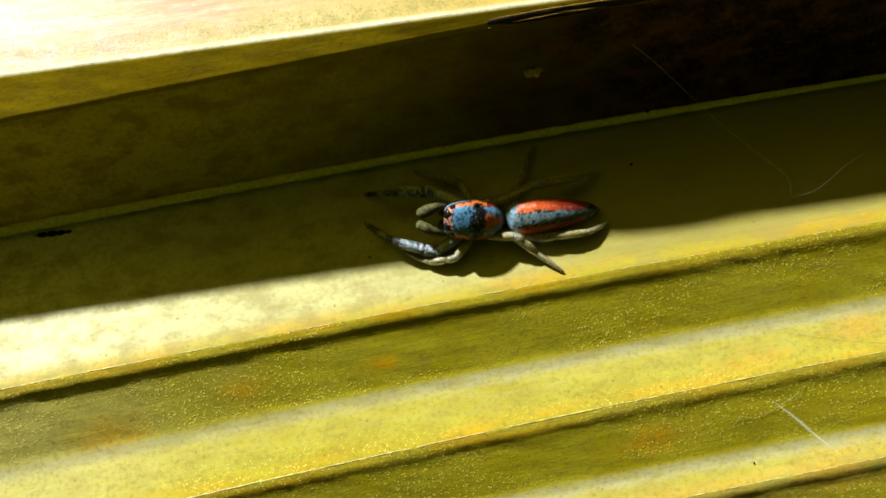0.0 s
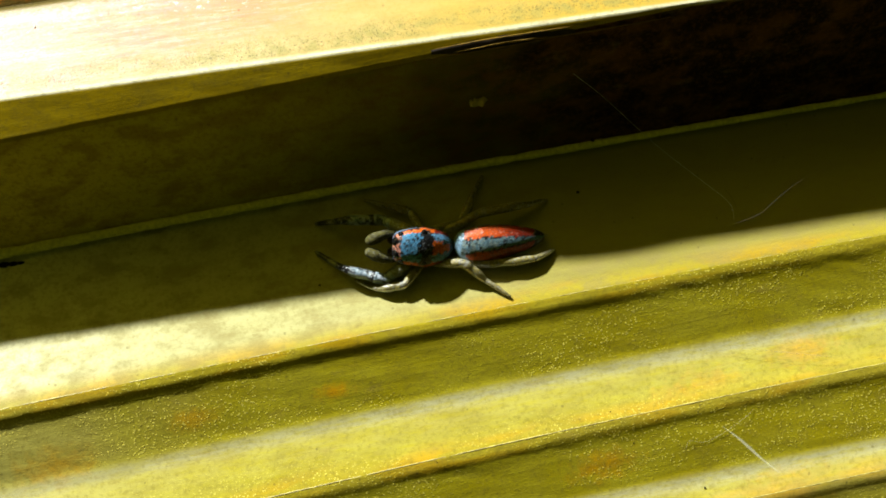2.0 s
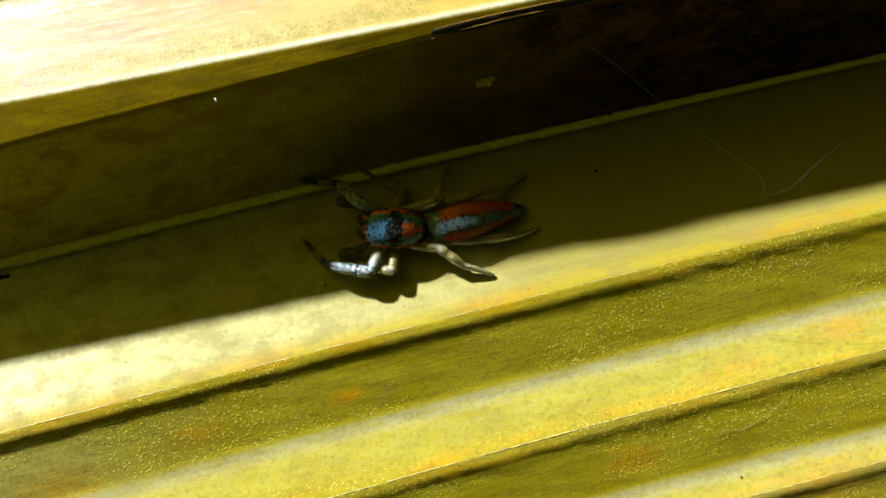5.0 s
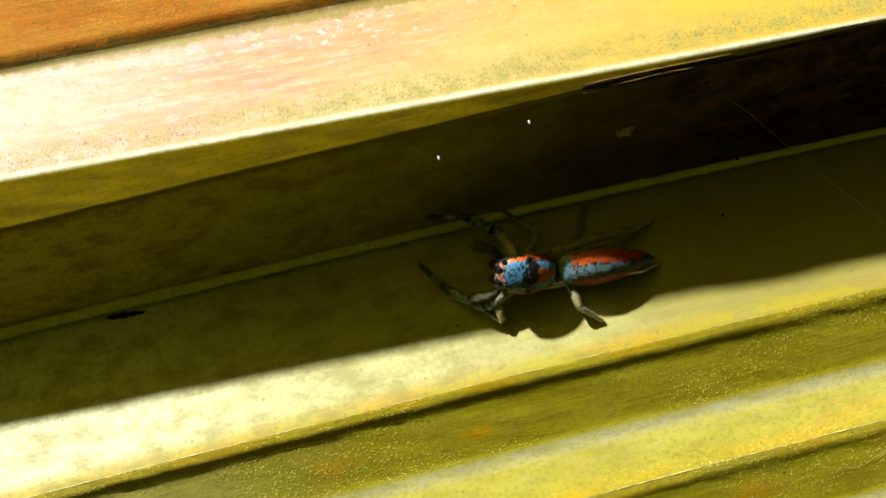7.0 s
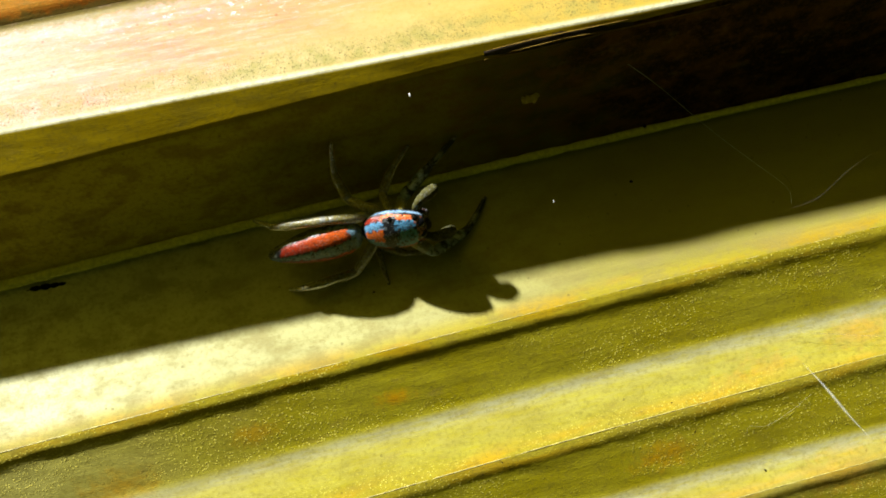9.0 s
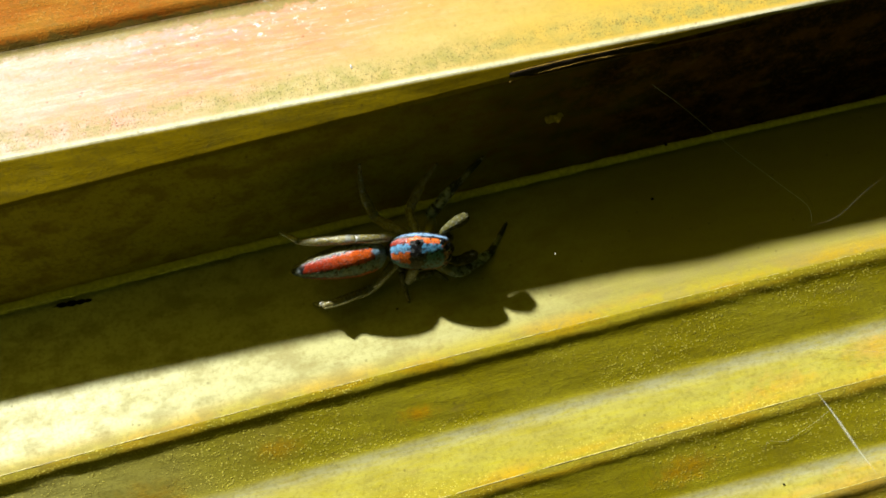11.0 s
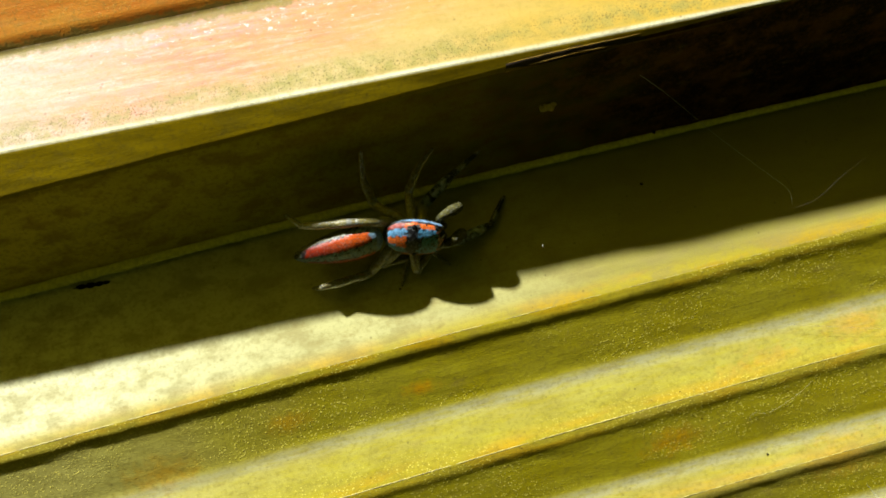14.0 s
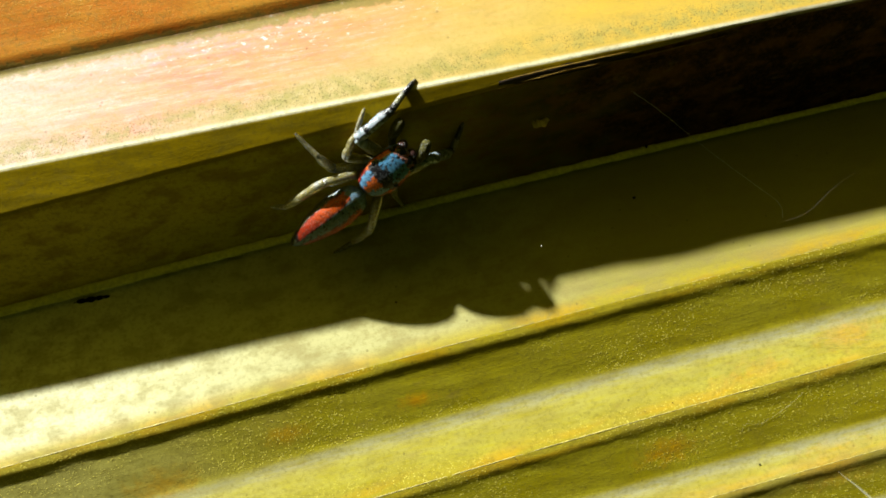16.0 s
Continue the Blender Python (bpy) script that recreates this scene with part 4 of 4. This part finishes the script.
     ((-0.09, 3.33, -0.99), (1.00, 4.32, 0.42), (2.38, 5.26, -0.11), (-1.17, 3.14, -0.35), (-1.01, 4.07, 0.54), (-0.64, 5.16, 0.84),
      (-2.42, 2.08, -0.20), (-3.34, 2.27, -1.15), (-4.30, 3.12, -0.51), (-3.18, 1.56, 0.40), (-5.65, 1.23, 0.46), (-6.57, 1.56, -0.08),
      (1.76, 0.91, -0.60), (3.05, 1.88, -1.84), (3.98, 3.31, -2.21), (-0.93, -0.02, -1.38), (0.31, -0.41, -1.36), (1.19, 0.30, -1.74),
      (-1.95, 0.53, -1.46), (-0.85, -0.23, -1.40), (-2.18, -0.74, -1.56), (-2.25, -0.61, -0.04), (-4.14, -1.55, -1.38), (-5.25, -1.54, -1.46))),
    (8.5, (-2.43, 0.52, -0.25), (0.98, 0.21, 0.00), (-0.98, -0.20, 0.03), (0.12, -0.54, 0.84),
     ((-0.57, 2.62, -1.18), (0.79, 3.93, -0.42), (2.16, 5.02, -0.33), (-1.55, 2.76, -0.30), (-1.25, 3.90, 0.24), (-0.74, 4.93, 0.57),
      (-2.93, 2.17, -0.30), (-3.32, 3.31, 0.29), (-3.28, 4.57, 0.97), (-3.60, 1.21, 1.03), (-5.86, 0.89, 0.01), (-6.73, 1.19, -0.61),
      (0.95, 0.33, -1.20), (2.56, 1.42, -1.82), (3.35, 2.95, -2.16), (-1.88, -0.49, -1.27), (-0.63, -0.15, -1.43), (0.33, -0.86, -1.53),
      (-2.58, -0.54, -1.31), (-1.28, -0.23, -1.41), (-1.62, -1.62, -1.42), (-2.12, -1.59, -1.17), (-4.62, -1.71, -1.26), (-5.63, -2.14, -1.39))),
    (9, (-2.02, 0.89, -0.23), (0.97, 0.08, 0.22), (-0.96, -0.28, 0.01), (-0.14, -0.58, 0.81),
     ((-0.33, 2.31, -1.06), (0.96, 3.78, -0.48), (2.12, 5.07, -0.25), (-1.16, 2.52, -0.64), (-0.68, 3.65, -0.20), (-0.01, 4.62, -0.10),
      (-2.61, 2.20, 0.03), (-3.23, 3.35, 0.32), (-3.29, 4.60, 1.02), (-3.40, 1.27, 0.66), (-5.88, 0.96, 0.55), (-6.81, 1.27, 0.02),
      (1.10, -0.05, -1.07), (2.69, 1.03, -1.75), (3.50, 2.54, -2.10), (-1.33, 0.26, -1.45), (-0.10, -0.14, -1.42), (1.06, -0.05, -1.67),
      (-1.94, 0.99, -1.58), (-1.34, -0.20, -1.40), (-0.92, -1.56, -1.43), (-2.35, -0.94, -1.28), (-4.66, -1.69, -0.69), (-5.47, -1.79, -1.44))),
    (12.5, (-2.17, 0.76, -0.17), (1.00, 0.02, 0.00), (-0.97, -0.23, 0.04), (0.01, -0.56, 0.83),
     ((-0.24, 2.36, -1.24), (1.02, 3.88, -0.73), (2.26, 5.05, -0.33), (-1.05, 2.71, -0.39), (-0.56, 3.86, -0.04), (0.11, 4.83, 0.14),
      (-2.57, 2.19, -0.06), (-3.17, 3.35, 0.23), (-3.32, 4.56, 0.98), (-3.43, 1.24, 0.73), (-5.92, 1.08, 0.57), (-6.81, 1.49, 0.05),
      (1.17, 0.03, -1.03), (2.78, 1.05, -1.76), (3.62, 2.55, -2.09), (-0.66, -0.95, -1.13), (0.18, -0.01, -1.48), (0.97, -0.90, -1.53),
      (-2.53, 0.25, -1.46), (-1.29, -0.23, -1.41), (-1.03, -1.64, -1.41), (-2.90, -0.91, -1.30), (-5.07, -1.81, -0.43), (-5.61, -1.89, -1.40))),
    (14.5, (-2.40, 0.76, -0.24), (1.00, -0.05, 0.00), (-0.96, -0.27, 0.01), (-0.03, -0.53, 0.85),
     ((-0.58, 2.11, -1.41), (0.81, 3.52, -0.90), (2.10, 4.69, -0.74), (-1.22, 2.62, -0.46), (-0.78, 3.78, -0.08), (-0.06, 4.72, 0.05),
      (-2.76, 2.09, -0.19), (-3.28, 3.26, 0.22), (-3.33, 4.51, 0.91), (-3.61, 1.24, 0.67), (-6.10, 1.09, 0.53), (-6.94, 1.63, 0.05),
      (0.91, 0.42, -1.16), (2.77, 1.11, -1.63), (3.44, 2.66, -2.11), (-0.83, -1.08, -1.11), (-0.19, -0.01, -1.47), (0.78, -0.70, -1.56),
      (-2.44, -0.88, -1.21), (-1.18, -0.47, -1.38), (-1.64, -1.82, -1.38), (-2.95, -1.18, -1.26), (-5.25, -1.78, -0.50), (-5.88, -1.87, -1.42))),
    (15.4, (-1.34, 0.54, -0.38), (1.00, -0.01, 0.00), (-0.95, -0.31, 0.01), (-0.00, -0.50, 0.87),
     ((0.27, 1.92, -1.58), (1.18, 3.43, -0.55), (2.45, 4.49, -1.13), (-0.30, 2.45, -0.60), (0.09, 3.64, -0.94), (0.71, 4.54, -0.46),
      (-1.77, 1.81, -0.43), (-2.45, 2.80, -1.02), (-2.80, 3.85, -0.11), (-2.49, 0.96, 0.66), (-4.97, 0.77, 0.39), (-5.93, 1.10, -0.07),
      (1.95, -0.38, -1.24), (3.81, 0.43, -1.06), (4.91, 1.47, -1.94), (0.28, -1.29, -1.03), (0.82, -0.18, -1.44), (1.75, -0.93, -1.52),
      (-1.46, -1.03, -1.17), (-0.17, -0.69, -1.33), (-0.45, -2.09, -1.33), (-1.75, -1.52, -1.19), (-4.12, -1.95, -0.54), (-4.81, -2.09, -1.39))),
    (15.5, (-2.44, 1.07, -0.04), (1.00, 0.05, 0.00), (-0.94, -0.35, 0.02), (0.02, -0.50, 0.87),
     ((-0.80, 2.64, -1.20), (0.01, 3.93, 0.16), (1.29, 5.12, 0.10), (-1.32, 3.08, -0.30), (-1.00, 4.10, 0.44), (-0.28, 5.04, 0.55),
      (-2.82, 2.30, -0.47), (-3.53, 3.27, 0.12), (-3.86, 4.39, 0.94), (-3.59, 1.46, 1.03), (-6.01, 1.28, 0.41), (-6.98, 1.66, 0.05),
      (0.98, 0.57, -0.53), (2.83, 1.07, -1.23), (3.95, 2.14, -2.05), (-1.28, -0.46, -1.31), (-0.24, 0.30, -1.52), (0.70, -0.43, -1.60),
      (-2.62, 0.17, -1.45), (-1.32, -0.15, -1.42), (-1.57, -1.56, -1.43), (-2.77, -0.84, -1.28), (-5.19, -1.49, -1.30), (-6.28, -1.61, -1.48))),
    (15.7, (-2.10, 1.98, 0.35), (0.79, 0.46, 0.41), (-0.86, -0.50, -0.09), (-0.12, -0.54, 0.83),
     ((-0.54, 4.30, -0.01), (0.02, 5.10, 1.78), (1.40, 5.93, 1.10), (-1.78, 4.37, 0.47), (-1.50, 4.97, 1.58), (-1.22, 6.00, 2.11),
      (-2.73, 2.86, -0.31), (-3.42, 3.52, 0.63), (-3.91, 4.67, 1.32), (-3.61, 2.55, 1.66), (-5.91, 2.28, 0.71), (-6.77, 2.78, 0.22),
      (1.13, 2.09, 0.06), (2.52, 2.98, -1.13), (3.57, 3.96, -2.13), (-0.67, 1.91, -0.80), (-0.20, 1.11, -1.70), (0.70, 1.85, -1.98),
      (-1.08, 1.78, -1.18), (-1.44, 0.55, -1.57), (-0.08, 0.12, -1.70), (-2.54, 0.48, -0.20), (-4.32, -0.74, -1.46), (-5.37, -1.10, -1.53))),
    (15.9, (-2.36, 2.74, 0.79), (0.60, 0.69, 0.41), (-0.83, -0.55, -0.12), (-0.04, -0.48, 0.87),
     ((-2.60, 4.91, 2.74), (-1.04, 5.60, 1.63), (-0.70, 6.76, 2.90), (-3.22, 4.51, 1.97), (-2.77, 5.43, 2.78), (-2.57, 6.56, 3.07),
      (-3.66, 3.59, 0.48), (-4.61, 3.82, 1.39), (-5.23, 4.91, 2.08), (-4.13, 2.99, 1.86), (-6.04, 2.36, 0.38), (-6.89, 2.64, -0.28),
      (-0.73, 3.77, -0.36), (1.19, 4.32, -0.80), (2.07, 5.41, 0.24), (-1.33, 3.56, -0.26), (-1.17, 3.02, -1.43), (-0.35, 2.46, -2.09),
      (-1.74, 3.22, -0.60), (-1.78, 2.45, -1.70), (-1.09, 1.22, -1.90), (-2.25, 2.04, -0.92), (-3.84, 0.27, -1.66), (-4.58, 1.06, -1.89))),
    (16, (-3.00, 3.43, 1.34), (0.74, 0.56, 0.37), (-0.79, -0.58, -0.21), (-0.06, -0.49, 0.87),
     ((-3.06, 5.56, 3.04), (-1.50, 6.79, 3.51), (-0.48, 8.18, 3.22), (-3.67, 4.80, 2.33), (-3.12, 5.77, 3.00), (-2.76, 6.88, 3.21),
      (-4.25, 4.38, 1.63), (-4.88, 4.82, 2.73), (-5.84, 5.80, 3.13), (-4.66, 3.68, 2.32), (-6.62, 2.64, 1.16), (-7.40, 2.69, 0.37),
      (0.13, 4.77, 2.18), (1.12, 5.30, 0.48), (1.64, 6.44, 1.69), (-1.68, 3.88, 0.14), (-1.60, 3.27, -1.00), (-1.16, 2.70, -1.95),
      (-2.34, 3.53, -0.14), (-2.38, 2.85, -1.29), (-2.76, 1.65, -1.97), (-2.69, 1.74, 0.35), (-3.73, 1.08, -1.82), (-4.70, 0.55, -1.79))),
]


# The feelers' ways: times, yaw outwards and pitch upwards in degrees, left and right.
FEELERS = [
    (0, (-4, 8), (-4, 8)), (3.9, (-4, 8), (-4, 8)), (4.9, (38, 0), (30, 5)), (7.0, (35, 0), (38, 5)), (7.5, (30, 10), (42, 10)), (7.8, (30, 10), (30, 10)),
    (8.0, (18, 5), (10, 0)), (9.0, (50, 5), (15, 0)), (12.5, (42, 10), (8, 0)), (14.0, (48, 10), (-20, 12)), (14.5, (46, 12), (-35, 15)), (15.4, (38, 10), (-25, 15)),
    (15.7, (20, 8), (10, 5)), (16, (40, 25), (-5, 25)),
]

# The loose strand's sway: times, places of its upper end and its ways.
SWAY = [
    (0, (16.69, -7.16, -0.87), (0.43, -0.42, 0.80)),
    (1.5, (16.61, -7.19, -0.87), (0.42, -0.43, 0.80)),
    (2, (16.91, -7.32, -0.93), (0.29, -0.36, 0.89)),
    (3.2, (17.30, -8.01, -1.11), (0.35, -0.43, 0.83)),
    (5.5, (17.71, -12.38, -1.62), (0.35, 0.34, 0.87)),
    (7, (13.92, -12.64, -0.50), (0.33, 0.28, 0.90)),
    (8.5, (19.39, -6.42, -0.97), (0.34, -0.57, 0.75)),
    (9, (17.60, -4.99, -0.79), (0.40, -0.65, 0.65)),
    (9.2, (16.59, -3.82, -1.01), (0.43, -0.73, 0.53)),
    (11.3, (17.71, -5.98, -0.62), (0.28, -0.64, 0.72)),
    (11.5, (18.64, -6.40, -0.87), (0.26, -0.57, 0.78)),
    (12, (18.79, -8.24, -1.31), (0.32, -0.44, 0.84)),
    (12.5, (17.36, -6.11, -0.61), (0.49, -0.87, 0.00)),
    (13, (18.22, -6.58, -0.88), (0.34, -0.83, 0.44)),
    (13.5, (21.08, -9.68, -1.36), (0.43, -0.81, 0.41)),
    (14.5, (21.00, -11.71, -1.79), (0.44, -0.68, 0.58)),
    (15, (20.61, -9.53, -1.40), (0.25, -0.57, 0.78)),
    (15.5, (23.00, -10.52, -1.74), (0.33, -0.52, 0.79)),
    (16, (19.90, -10.24, -1.27), (0.38, -0.41, 0.83)),
]


def bone(start, end, up):
    """A pose at start with x towards end and z near up."""
    x = (end - start).normalized()
    y = up.cross(x).normalized()
    m = Matrix((x, y, x.cross(y))).transposed().to_4x4()
    m.translation = start
    return m


def motions():
    body, tail = [], []
    leg_rows = {k: ([], [], []) for k in LEGS}
    palp_rows = ([], [])
    for t, waist, head, back, normal, joints in POSES:
        m = bone(Vector((0, 0, 0)), Vector(head), Vector(normal))
        m.translation = Vector(waist)
        world = m.copy()
        world.translation = m.translation * MM
        body.append((t, world))
        inv = m.inverted()
        tail.append((t, bone(Vector((0, 0, 0)), -(inv.to_3x3() @ Vector(back)), Vector((0, -0.25 if t > 7.75 else 0, 1)))))
        for n, key in enumerate(LEGS):
            chain = [HIPS[key]] + [inv @ Vector(q) for q in joints[3 * n:3 * n + 3]]
            bow = (chain[1] - (chain[0] + chain[3]) / 2).normalized()
            for rows, a, b, up in zip(leg_rows[key], chain, chain[1:], (Vector((0, 0, 1)), bow, bow)):
                q = bone(a, b, up)
                q.translation = a * MM
                rows.append((t, q))
    for t, *ways in FEELERS:
        for rows, side, (yaw, pitch) in zip(palp_rows, (1, -1), ways):
            rows.append((t, pose(2.45 * MM, side * 0.50 * MM, -0.25 * MM, 0, 8 - pitch, side * yaw)))
    sway = []
    for t, start, way in SWAY:
        q = bone(Vector((0, 0, 0)), Vector(way), Vector((0, 0, 1)))
        q.translation = Vector(start) * MM
        sway.append((t, q))
    walk(STRAND, sway)
    for ob, rows in MOTES:
        walk(ob, [(t, pose(q[0] * MM, q[1] * MM, q[2] * MM)) for t, q in rows])
    walk(SPIDER, body)
    walk(ABDOMEN, tail)
    for palp, rows in zip(PALPS, palp_rows):
        walk(palp, rows)
    for key, pieces in LEGS.items():
        for ob, rows in zip(pieces, leg_rows[key]):
            walk(ob, rows)


motions()
